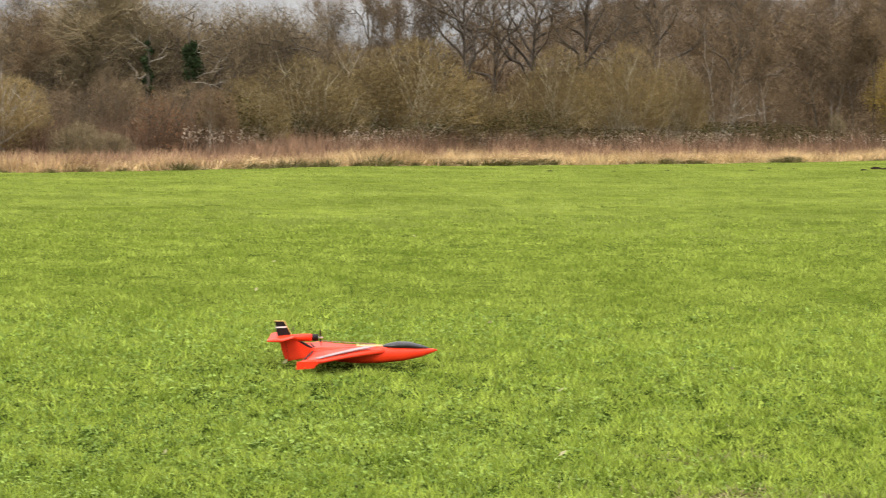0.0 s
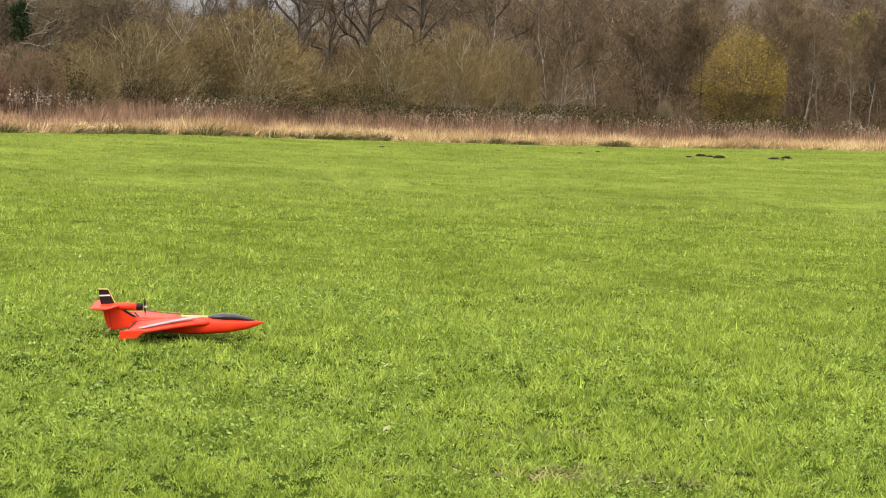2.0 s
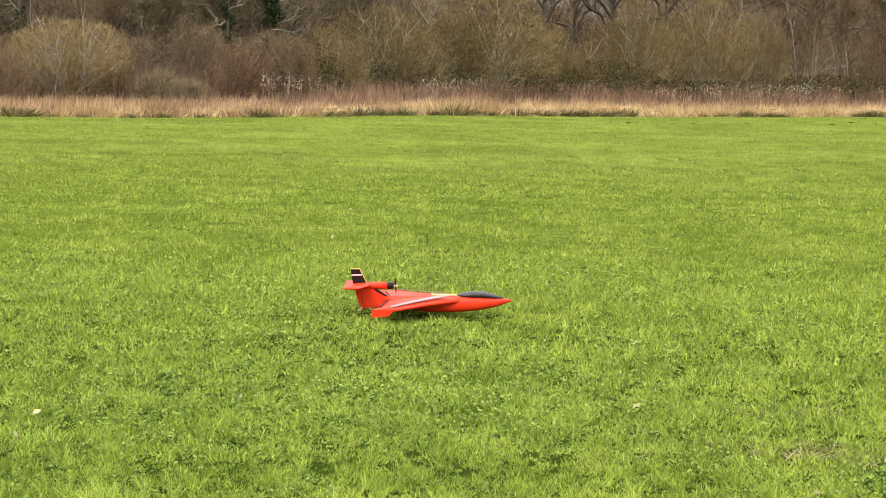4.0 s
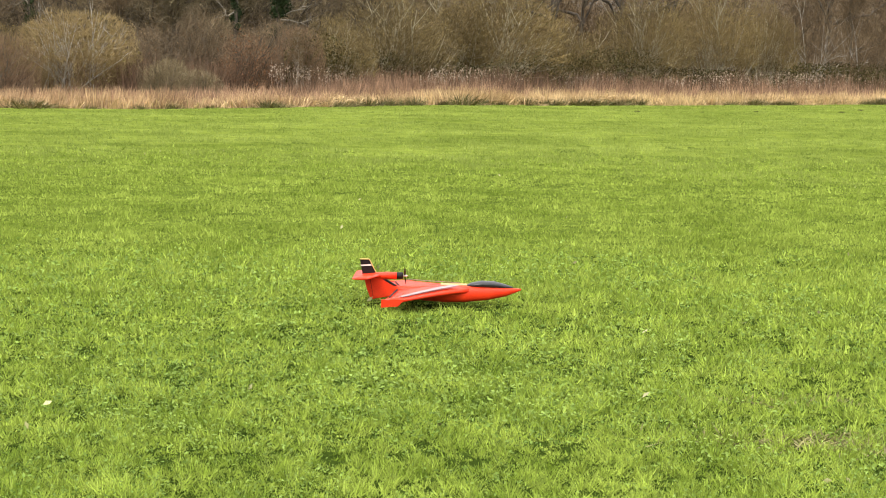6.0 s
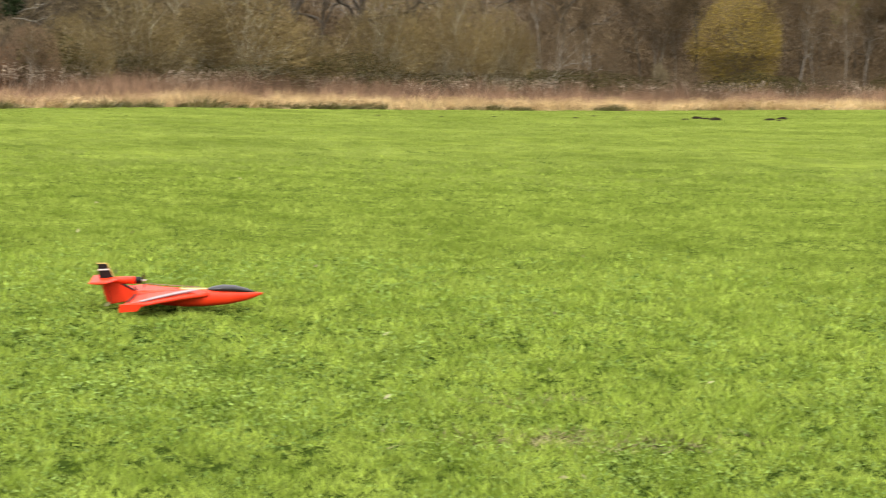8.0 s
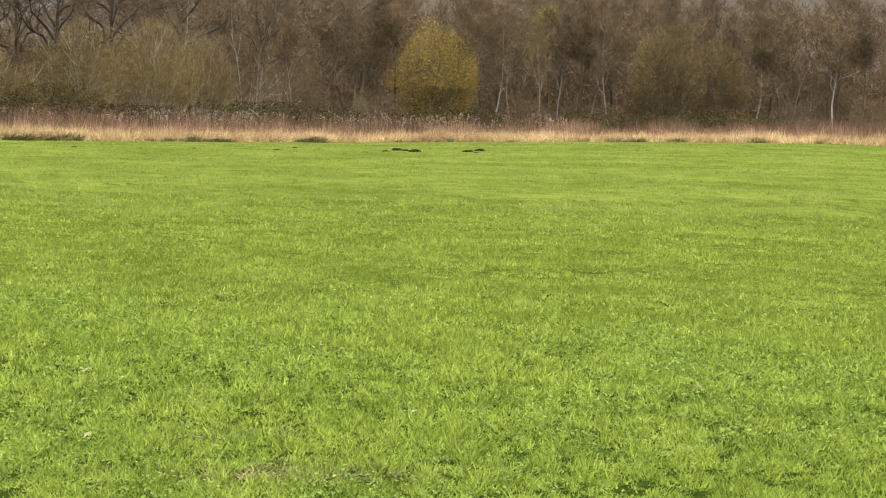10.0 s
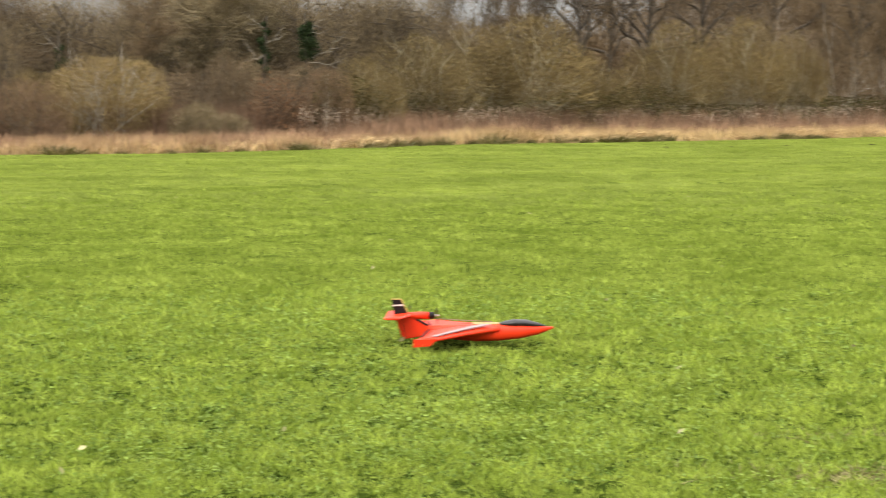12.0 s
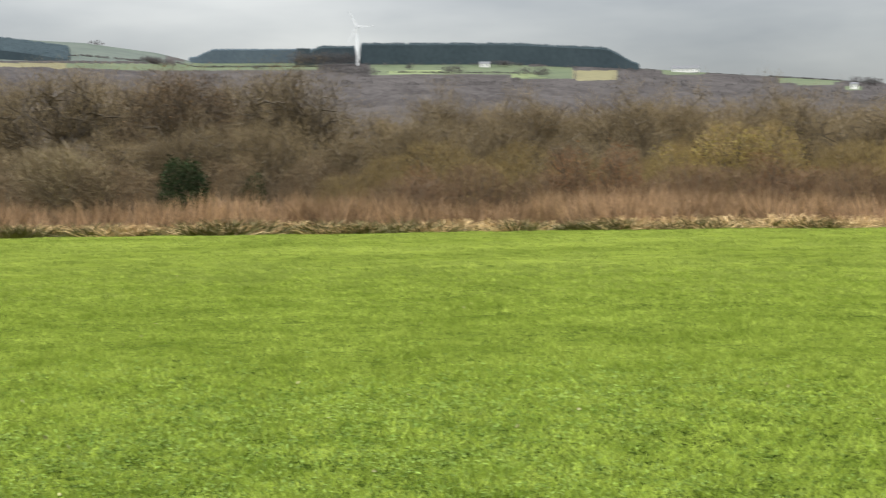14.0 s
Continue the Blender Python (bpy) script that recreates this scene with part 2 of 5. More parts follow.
M_SLATE = material("slate_roof", (0.090, 0.095, 0.105), (0.170, 0.175, 0.185), scale=0.6, fine=5.0, bump=0.2, rough=0.6)
M_DARK_GLASS = material("window_glass", (0.020, 0.022, 0.026), (0.040, 0.044, 0.050), scale=0.5, fine=3.0, bump=0, rough=0.15)
M_TURBINE = material("turbine_white", (0.74, 0.75, 0.76), (0.82, 0.83, 0.84), scale=0.1, fine=1.0, bump=0, rough=0.4)
M_ORANGE = material("orange_foam", (0.760, 0.030, 0.007), (0.860, 0.050, 0.011), scale=9.0, fine=120.0, bump=0.04, rough=0.42, spec=0.28)
M_SILVER = material("silver_trim", (0.250, 0.170, 0.160), (0.350, 0.250, 0.240), scale=9.0, fine=90.0, bump=0.02, rough=0.5, spec=0.5)
M_BLACK = material("black_trim", (0.006, 0.005, 0.005), (0.016, 0.012, 0.012), scale=9.0, fine=90.0, bump=0.02, rough=0.55, spec=0.2)
M_WHITE_TRIM = material("white_trim", (0.62, 0.58, 0.55), (0.74, 0.70, 0.66), scale=9.0, fine=90.0, bump=0.02, rough=0.5)
M_CREAM = material("cream_trim", (0.50, 0.30, 0.13), (0.62, 0.40, 0.19), scale=9.0, fine=90.0, bump=0.02, rough=0.5)
M_CANOPY = material("smoked_canopy", (0.018, 0.016, 0.016), (0.038, 0.033, 0.033), scale=9.0, fine=60.0, bump=0, rough=0.30, spec=0.4)
M_YELLOW = material("yellow_trim", (0.58, 0.36, 0.10), (0.70, 0.47, 0.15), scale=9.0, fine=90.0, bump=0, rough=0.4)
M_METAL = material("motor_metal", (0.55, 0.54, 0.52), (0.75, 0.74, 0.72), scale=20.0, fine=120.0, bump=0, rough=0.3)

# ---- mesh helpers ----
rng = np.random.default_rng(7)


def lattice(x, y, size, seed):
    """Smooth value noise, 0 to 1."""
    table = np.random.default_rng(seed).random((64, 64))
    u, v = np.asarray(x) / size, np.asarray(y) / size
    i, j = np.floor(u).astype(int), np.floor(v).astype(int)
    a, b = u - i, v - j
    a, b = a * a * (3 - 2 * a), b * b * (3 - 2 * b)
    p = lambda di, dj: table[(i + di) % 64, (j + dj) % 64]
    return (p(0, 0) * (1 - a) + p(1, 0) * a) * (1 - b) + (p(0, 1) * (1 - a) + p(1, 1) * a) * b


def smooth(v, lo, hi):
    s = np.clip((np.asarray(v, float) - lo) / (hi - lo), 0, 1)
    return s * s * (3 - 2 * s)


class Soup:
    """Collects triangles and makes one mesh of them."""

    def __init__(self):
        self.v, self.t, self.count = [], [], 0

    def add(self, verts, tris):
        verts, tris = np.asarray(verts, float).reshape(-1, 3), np.asarray(tris, int).reshape(-1, 3)
        self.v.append(verts)
        self.t.append(tris + self.count)
        self.count += len(verts)

    def tube(self, pts, radii, sides=4):
        pts, radii = np.asarray(pts, float), np.asarray(radii, float)
        along = np.gradient(pts, axis=0)
        along /= np.linalg.norm(along, axis=1, keepdims=True) + 1e-9
        ref = np.where(np.abs(along[:, 2:3]) > 0.9, [[1.0, 0, 0]], [[0, 0, 1.0]])
        s = np.cross(along, ref)
        s /= np.linalg.norm(s, axis=1, keepdims=True) + 1e-9
        q = np.cross(along, s)
        a = np.arange(sides) * 2 * np.pi / sides
        ring = s[:, None] * np.cos(a)[None, :, None] + q[:, None] * np.sin(a)[None, :, None]
        verts = pts[:, None] + ring * radii[:, None, None]
        k, tris = len(pts), []
        for i in range(k - 1):
            for j in range(sides):
                p, r = i * sides + j, i * sides + (j + 1) % sides
                tris += [(p, r, p + sides), (r, r + sides, p + sides)]
        self.add(verts, tris)

    def slivers(self, base, way, length, width, turn=None):
        """Thin tapering triangles: twigs, stalks, blades."""
        n = len(base)
        way = way / (np.linalg.norm(way, axis=1, keepdims=True) + 1e-9)
        side = np.cross(way, rng.normal(size=(n, 3)) if turn is None else turn)
        side /= np.linalg.norm(side, axis=1, keepdims=True) + 1e-9
        w, ln = np.broadcast_to(width, n)[:, None], np.broadcast_to(length, n)[:, None]
        v = np.stack([base - side * w / 2, base + side * w / 2, base + way * ln], 1)
        self.add(v, np.arange(3 * n))

    def arcs(self, base, way, length, width, droop, g):
        """Blades that bend over towards their tips."""
        n = len(base)
        way = way / (np.linalg.norm(way, axis=1, keepdims=True) + 1e-9)
        out = way * [1, 1, 0]
        out /= np.linalg.norm(out, axis=1, keepdims=True) + 1e-9
        side = np.cross(way, g.normal(size=(n, 3)))
        side /= np.linalg.norm(side, axis=1, keepdims=True) + 1e-9
        w, ln = np.broadcast_to(width, n)[:, None] / 2, np.broadcast_to(length, n)[:, None]
        mid = base + way * ln * 0.6
        tip = mid + (way * (1 - droop) + out * droop) * ln * 0.4 - np.array([0, 0, 1]) * droop * ln * 0.22
        v = np.stack([base - side * w, base + side * w, mid - side * w * 0.8, mid + side * w * 0.8, tip], 1)
        i = np.arange(n)[:, None] * 5
        self.add(v, np.concatenate([i + [0, 1, 2], i + [1, 3, 2], i + [2, 3, 4]], 1))

    def leaves(self, at, size, flat=0.0):
        """Small bent leaves of two triangles, turned every way; flat: how far they lie level."""
        n = len(at)
        a, b = (rng.normal(size=(n, 3)) * [1, 1, 1 - flat] for _ in range(2))
        a /= np.linalg.norm(a, axis=1, keepdims=True)
        b -= a * (a * b).sum(1, keepdims=True)
        b /= np.linalg.norm(b, axis=1, keepdims=True)
        s = np.broadcast_to(size, n)[:, None] * rng.uniform(0.6, 1.3, (n, 1))
        c = np.cross(a, b) * s * 0.15
        v = np.stack([at - a * s, at + b * s * 0.5 + c, at + a * s, at - b * s * 0.5 + c], 1)
        i = np.arange(n)[:, None] * 4
        self.add(v, np.concatenate([i + [0, 1, 2], i + [0, 2, 3]], 1))

    def mesh(self, name, mats, index=None):
        v, t = np.concatenate(self.v), np.concatenate(self.t)
        me = bpy.data.meshes.new(name)
        me.vertices.add(len(v))
        me.vertices.foreach_set("co", v.ravel())
        me.loops.add(t.size)
        me.loops.foreach_set("vertex_index", t.ravel())
        me.polygons.add(len(t))
        me.polygons.foreach_set("loop_start", np.arange(0, t.size, 3))
        for m in mats if isinstance(mats, (list, tuple)) else [mats]:
            me.materials.append(m)
        if index is not None:
            me.polygons.foreach_set("material_index", index)
        me.update(calc_edges=True)
        return me


def child(name, mesh, parent, label=""):
    ob = new(name, mesh)
    ob.parent = parent
    return tagged(ob, label) if label else ob


def part(name, bm, mat, parent, label="", smoothly=False):
    me = bpy.data.meshes.new(name)
    bmesh.ops.recalc_face_normals(bm, faces=bm.faces)
    bm.to_mesh(me)
    bm.free()
    me.materials.append(mat)
    if smoothly:
        me.polygons.foreach_set("use_smooth", [True] * len(me.polygons))
    return child(name, me, parent, label)


def box(bm, lo, hi, bevel=0.0):
    lo, hi = Vector(lo), Vector(hi)
    made = bmesh.ops.create_cube(bm, size=1.0)
    bmesh.ops.scale(bm, vec=hi - lo, verts=made["verts"])
    bmesh.ops.translate(bm, vec=(lo + hi) / 2, verts=made["verts"])
    if bevel:
        edges = {e for v in made["verts"] for e in v.link_edges}
        bmesh.ops.bevel(bm, geom=list(edges), offset=bevel, segments=2, profile=0.5, affect="EDGES")
    return bm


# ---- the lie of the land ----
EDGE_AT = ([-180, -60, -30, -20, -12, -5, 3, 9, 14, 28, 45, 60, 76, 100, 180],
           [110, 110, 112, 106, 97, 88, 76, 66, 60, 60, 61, 60, 61, 70, 110])
EDGE_UP = ([-180, -60, -28, -20, -12, -5, 3, 14, 28, 45, 60, 76, 180],
           [0.0, -0.5, -0.48, -0.70, -0.97, -1.15, -1.25, -1.52, -1.52, -1.48, -1.52, -1.50, 0.0])
# bearings -34 to -5: hill added behind the wood to block sky gaps
RIDGE_UP = ([-180, -60, -34, -5, 0, 20, 30, 41.6, 46.4, 53, 53.3, 57.6, 63, 68.2, 69.5, 71.9, 74.6, 90, 180],
            [2.0, 3.0, 4.4, 4.4, 2.2, 2.2, 2.4, 2.95, 3.4, 3.95, 3.98, 4.25, 4.3, 4.3, 4.62, 4.94, 5.06, 5.0, 2.0])
RIDGE_R = 2200.0


def bearing(x, y):
    return np.degrees(np.arctan2(-np.asarray(x), np.asarray(y)))


def edge_r(az):
    return np.interp(az, *EDGE_AT)


def land(x, y):
    """Height of the ground."""
    x, y = np.asarray(x, float), np.asarray(y, float)
    az, r = bearing(x, y), np.hypot(x, y)
    d = edge_r(az)
    z_edge = EYE + d * np.tan(np.radians(np.interp(az, *EDGE_UP)))
    z_edge = np.where(np.interp(az, *EDGE_UP) >= -0.01, 0.0, z_edge)
    z = z_edge * smooth(r, 15, d)
    left = smooth(az, 22, 42) * (1 - smooth(az, 120, 150))
    z = z - left * 18 * smooth(r - d, 8, 420)
    ridge = EYE + RIDGE_R * np.tan(np.radians(np.interp(az, *RIDGE_UP)))
    climb = np.clip((r - 700) / (RIDGE_R - 700), 0, 1)
    z = z + (ridge + 18 * left) * (climb ** 1.25) * (1 - smooth(r, 2500, 4300) * 0.7)
    z = z + (lattice(x, y, 2.3, 3) - 0.5) * 0.035 * smooth(r, 4, 9) + (lattice(x, y, 11, 4) - 0.5) * 0.05 * smooth(r, 18, 40)
    return z


def spot(az, r):
    a = np.radians(az)
    x, y = -np.sin(a) * r, np.cos(a) * r
    return x, y


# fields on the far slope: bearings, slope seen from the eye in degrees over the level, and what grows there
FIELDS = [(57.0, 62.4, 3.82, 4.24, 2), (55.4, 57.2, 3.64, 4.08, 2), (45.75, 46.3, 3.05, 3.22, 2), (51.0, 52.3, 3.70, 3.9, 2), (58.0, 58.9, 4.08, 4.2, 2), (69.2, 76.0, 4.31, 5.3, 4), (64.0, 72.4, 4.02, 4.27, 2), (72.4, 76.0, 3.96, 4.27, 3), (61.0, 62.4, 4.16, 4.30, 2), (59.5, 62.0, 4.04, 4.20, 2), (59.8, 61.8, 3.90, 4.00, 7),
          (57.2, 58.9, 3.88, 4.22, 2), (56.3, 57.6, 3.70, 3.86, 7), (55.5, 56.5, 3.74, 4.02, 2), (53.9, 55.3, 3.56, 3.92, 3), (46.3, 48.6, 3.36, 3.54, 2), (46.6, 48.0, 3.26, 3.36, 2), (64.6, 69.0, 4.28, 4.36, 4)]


def field_at(az, up, r):
    """Which field lies on the hillside there; -1: none."""
    found = np.full(np.shape(az), -1)
    for az0, az1, up0, up1, what in FIELDS:
        found = np.where((az > az0) & (az < az1) & (up > up0) & (up < up1) & (r > 1500) & (r < 2270), what, found)
    return found


azs = np.unique(np.concatenate([np.arange(-180, -34, 4.0), np.arange(-34, 44, 0.75), np.arange(44, 80, 0.3), np.arange(80, 180, 4.0)]))
rs = np.concatenate([[0.05, 0.7], np.arange(1.4, 30, 0.6), np.arange(30, 130, 1.5), np.geomspace(130, 1500, 55), np.arange(1514, 2260, 14.0), np.geomspace(2275, 4700, 16)])
AZ, RR = np.meshgrid(azs, rs, indexing="ij")
gx, gy = spot(AZ, RR)
gz = land(gx, gy)
na, nr = AZ.shape
ia, ir = np.meshgrid(np.arange(na), np.arange(nr - 1), indexing="ij")
nxt = (ia + 1) % na
q = np.stack([ia * nr + ir, ia * nr + ir + 1, nxt * nr + ir + 1, nxt * nr + ir], -1).reshape(-1, 4)
tri = np.concatenate([q[:, [0, 2, 1]], q[:, [0, 3, 2]]])
hub = np.arange(1, na - 1)
tri = np.concatenate([tri, np.stack([0 * hub, (hub + 1) * nr, hub * nr], -1)])
cx, cy = gx.ravel()[tri].mean(1), gy.ravel()[tri].mean(1)
caz, cr = bearing(cx, cy), np.hypot(cx, cy)
qx, qy = gx.ravel()[q].mean(1), gy.ravel()[q].mean(1)
qaz, qr = (np.concatenate([v, v, np.zeros(len(hub))]) for v in (bearing(qx, qy), np.hypot(qx, qy)))
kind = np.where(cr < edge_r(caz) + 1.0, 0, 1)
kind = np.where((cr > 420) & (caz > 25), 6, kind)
# ground colour turns paler in two dithered steps with distance from the camera
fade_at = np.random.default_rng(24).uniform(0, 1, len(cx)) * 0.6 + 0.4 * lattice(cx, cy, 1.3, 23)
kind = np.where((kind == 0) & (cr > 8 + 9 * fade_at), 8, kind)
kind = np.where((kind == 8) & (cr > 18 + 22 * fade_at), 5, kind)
kx, ky = spot(qaz, qr)
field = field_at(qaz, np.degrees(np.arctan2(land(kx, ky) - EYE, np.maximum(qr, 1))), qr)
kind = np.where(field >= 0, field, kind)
ground_soup = Soup()
ground_soup.add(np.stack([gx, gy, gz], -1).reshape(-1, 3), tri)
ground = tagged(new("ground", ground_soup.mesh("ground", [M_LAWN, M_LITTER, M_HAZED_PASTURE, M_HAY, M_HAZED_MOOR, M_SWARD, M_HAZED_FLOOR, M_PALE_PASTURE, M_MID_SWARD], kind)),
                "mown green playing field running out to wooded hills", "field", kind="structure")
ground.data.polygons.foreach_set("use_smooth", [True] * len(ground.data.polygons))

# ---- the model aeroplane that rests on the grass ----
PLANE_AT, PLANE_TURN = (-0.72, 11.18), 2.0


def scaled_ring(x, half, low, high, n=16, square=2.6):
    pts = []
    for i in range(n):
        a = 2 * math.pi * i / n
        c, s = math.cos(a), math.sin(a)
        y = half * math.copysign(abs(c) ** (2 / square), c)
        z = (low + high) / 2 + (high - low) / 2 * math.copysign(abs(s) ** (2 / square), s)
        pts.append((x, y, z))
    return pts


def loft(rings):
    bm = bmesh.new()
    rows = [[bm.verts.new(p) for p in ring] for ring in rings]
    n = len(rows[0])
    for a, b in zip(rows, rows[1:]):
        for i in range(n):
            bm.faces.new((a[i], a[(i + 1) % n], b[(i + 1) % n], b[i]))
    bm.faces.new(rows[0])
    bm.faces.new(rows[-1][::-1])
    return bm


def foil(x_lead, x_trail, at, thick, upright=False, n=7):
    """A closed wing section at the given station."""
    over, under = [], []
    for i in range(n + 1):
        u = (1 - math.cos(math.pi * i / n)) / 2
        h = thick * 2.0 * (math.sqrt(u) * (1 - u) * 1.3 + 0.02)
        x = x_lead + (x_trail - x_lead) * u
        over.append((x, h))
        under.append((x, -h * 0.6))
    ring = over + under[-2:0:-1]
    if upright:
        return [(x + 0.0, h, at[1]) for x, h in ring]
    return [(x, at[0], at[1] + h) for x, h in ring]


def slab(bm, outline, thick, axis=2):
    """A thin plate from an outline in the plane across axis."""
    lo, hi = [], []
    for p in outline:
        a, b = list(p), list(p)
        a[axis] -= thick / 2
        b[axis] += thick / 2
        lo.append(bm.verts.new(a))
        hi.append(bm.verts.new(b))
    n = len(outline)
    bm.faces.new(hi)
    bm.faces.new(lo[::-1])
    for i in range(n):
        bm.faces.new((lo[i], lo[(i + 1) % n], hi[(i + 1) % n], hi[i]))
    return bm


def wing_edges(u):
    """Leading and trailing edge and height of the wing, u from root to tip."""
    lead = 0.24 - 0.22 * u ** 0.55 - 0.22 * u
    trail = -0.27 - 0.07 * u
    z = 0.082 - 0.010 * u
    return lead, trail, z


def model_aeroplane():
    plane = new("model_aeroplane")
    body = [(-0.30, 0.020, 0.060, 0.105), (-0.24, 0.042, 0.040, 0.112), (-0.10, 0.058, 0.012, 0.118), (0.05, 0.062, 0.0, 0.120),
            (0.20, 0.060, 0.004, 0.118), (0.34, 0.052, 0.018, 0.112), (0.46, 0.036, 0.044, 0.104), (0.53, 0.018, 0.070, 0.100), (0.565, 0.004, 0.086, 0.096)]
    part("fuselage", loft([scaled_ring(*row) for row in body]), M_ORANGE, plane, "bright orange foam hull", True)
    dome = [(0.19, 0.012, 0.108, 0.119), (0.23, 0.036, 0.104, 0.136), (0.30, 0.044, 0.100, 0.150), (0.38, 0.038, 0.098, 0.147), (0.46, 0.024, 0.094, 0.126), (0.51, 0.006, 0.094, 0.108)]
    part("canopy", loft([scaled_ring(*row, square=2.0) for row in dome]), M_CANOPY, plane, "smoked dark canopy", True)
    bm = box(bmesh.new(), (0.02, -0.020, 0.112), (0.20, 0.020, 0.126), 0.006)
    part("canopy_fairing", bm, M_CREAM, plane, "cream spine behind the canopy")
    for side in (1, -1):
        rings = []
        for i in range(9):
            u = i / 8
            lead, trail, z = wing_edges(u)
            y = 0.045 + 0.385 * u
            rings.append(foil(lead, trail, (side * y, z), 0.034 - 0.018 * u))
        wing = part("wing", loft(rings), M_ORANGE, plane, "orange swept foam wing", True)
        bm = bmesh.new()
        strip = []
        for i in range(8):
            u = 0.06 + 0.88 * i / 7
            lead, trail, z = wing_edges(u)
            strip.append((lead - 0.030, side * (0.045 + 0.385 * u), z + 0.043 - 0.021 * u))
        for i in range(7, -1, -1):
            u = 0.06 + 0.88 * i / 7
            lead, trail, z = wing_edges(u)
            strip.append((lead - 0.030 - 0.060 * (1 - u * 0.55), side * (0.045 + 0.385 * u), z + 0.047 - 0.023 * u))
        part("wing_stripe", slab(bm, strip, 0.004), M_SILVER, wing, "silver stripe along the wing")
        bm = bmesh.new()
        hinge = [(-0.262, side * 0.10, 0.098), (-0.300, side * 0.36, 0.086), (-0.309, side * 0.36, 0.086), (-0.271, side * 0.10, 0.098)]
        part("aileron_gap", slab(bm, hinge, 0.006), M_BLACK, wing, "dark hinge line of the aileron")
        bm = bmesh.new()
        lead, trail, z = wing_edges(1.0)
        tip = [(lead + 0.004, side * 0.434, z + 0.012), (trail - 0.012, side * 0.434, z + 0.008), (trail - 0.015, side * 0.434, z - 0.042), (lead - 0.045, side * 0.434, z - 0.034)]
        part("tip_float", slab(bm, tip, 0.016, axis=1), M_ORANGE, wing, "orange turned-down wing tip")
    fin = [(-0.235, 0.105), (-0.400, 0.180), (-0.462, 0.290), (-0.525, 0.290), (-0.492, 0.150), (-0.470, 0.060), (-0.448, 0.016), (-0.330, 0.040)]
    low = [(x, 0.0, z) for x, z in ((-0.235, 0.100), (-0.30, 0.122), (-0.390, 0.175), (-0.500, 0.175), (-0.480, 0.090), (-0.452, 0.016), (-0.330, 0.035), (-0.25, 0.070))]
    tail = part("fin", slab(bmesh.new(), low, 0.022, axis=1), M_ORANGE, plane, "orange tail fin")
    bevel_mod = tail.modifiers.new("edge", "BEVEL")
    bevel_mod.width, bevel_mod.segments = 0.006, 2
    top = [(x, 0.0, z) for x, z in ((-0.405, 0.176), (-0.462, 0.288), (-0.525, 0.288), (-0.505, 0.176))]
    tip = part("fin_top", slab(bmesh.new(), top, 0.016, axis=1), M_BLACK, plane, "black upper fin")
    bar = [(x, 0.0, z) for x, z in ((-0.446, 0.246), (-0.450, 0.256), (-0.519, 0.252), (-0.517, 0.243))]
    part("fin_stripe", slab(bmesh.new(), bar, 0.021, axis=1), M_WHITE_TRIM, tip, "white stripe on the fin")
    cap = [(x, 0.0, z) for x, z in ((-0.462, 0.288), (-0.464, 0.292), (-0.526, 0.292), (-0.525, 0.288))]
    part("fin_cap", slab(bmesh.new(), cap, 0.018, axis=1), M_YELLOW, tip, "yellow fin cap")
    edge = [(x, 0.0, z) for x, z in ((-0.402, 0.176), (-0.460, 0.290), (-0.463, 0.288), (-0.406, 0.176))]
    part("fin_edge", slab(bmesh.new(), edge, 0.019, axis=1), M_YELLOW, tip, "yellow leading edge")
    slash = [(x, 0.0, z) for x, z in ((-0.268, 0.108), (-0.345, 0.152), (-0.372, 0.155), (-0.300, 0.112))]
    part("fin_slash", slab(bmesh.new(), slash, 0.026, axis=1), M_BLACK, tail, "dark slash on the fin")
    seam = [(x, 0.0, z) for x, z in ((-0.433, 0.030), (-0.456, 0.165), (-0.458, 0.165), (-0.435, 0.030))]
    part("rudder_gap", slab(bmesh.new(), seam, 0.025, axis=1), M_BLACK, tail, "dark rudder hinge line")
    rings = []
    for i in range(7):
        y = -0.20 + 0.40 * i / 6
        k = abs(y) / 0.20
        rings.append(foil(-0.375 - 0.085 * k, -0.565 + 0.0 * k, (y, 0.180), 0.014 - 0.005 * k))
    stab = part("tailplane", loft(rings), M_ORANGE, plane, "orange high tailplane", True)
    pod = [(-0.50, 0.008, 0.172, 0.186), (-0.44, 0.020, 0.160, 0.198), (-0.34, 0.026, 0.152, 0.204), (-0.275, 0.025, 0.153, 0.203)]
    pod_part = part("motor_pod", loft([scaled_ring(*row, square=2.0) for row in pod]), M_ORANGE, plane, "orange motor pod", True)
    mot = [(-0.276, 0.022, 0.156, 0.200), (-0.272, 0.024, 0.154, 0.202), (-0.238, 0.024, 0.154, 0.202), (-0.232, 0.018, 0.160, 0.196)]
    part("motor", loft([scaled_ring(*row, square=2.0) for row in mot]), M_BLACK, pod_part, "black motor", True)
    spin = [(-0.232, 0.007, 0.171, 0.185), (-0.212, 0.007, 0.171, 0.185), (-0.202, 0.002, 0.176, 0.180)]
    part("spinner", loft([scaled_ring(*row, n=10, square=2.0) for row in spin]), M_METAL, pod_part, "bright metal shaft", True)
    for turn in (0, 180):
        rings = []
        for i in range(6):
            u = i / 5
            c, a = 0.006 + 0.016 * math.sin(math.pi * min(1, u * 0.9 + 0.1)), radians(50 - 34 * u)
            z = 0.006 + 0.078 * u
            ring = [(c / 2 * math.sin(a) * e + 0.0015 * f * math.cos(a), c / 2 * math.cos(a) * e - 0.0015 * f * math.sin(a), z) for e, f in ((-1, 0), (0, 1), (1, 0), (0, -1))]
            rings.append(ring)
        bm = loft(rings)
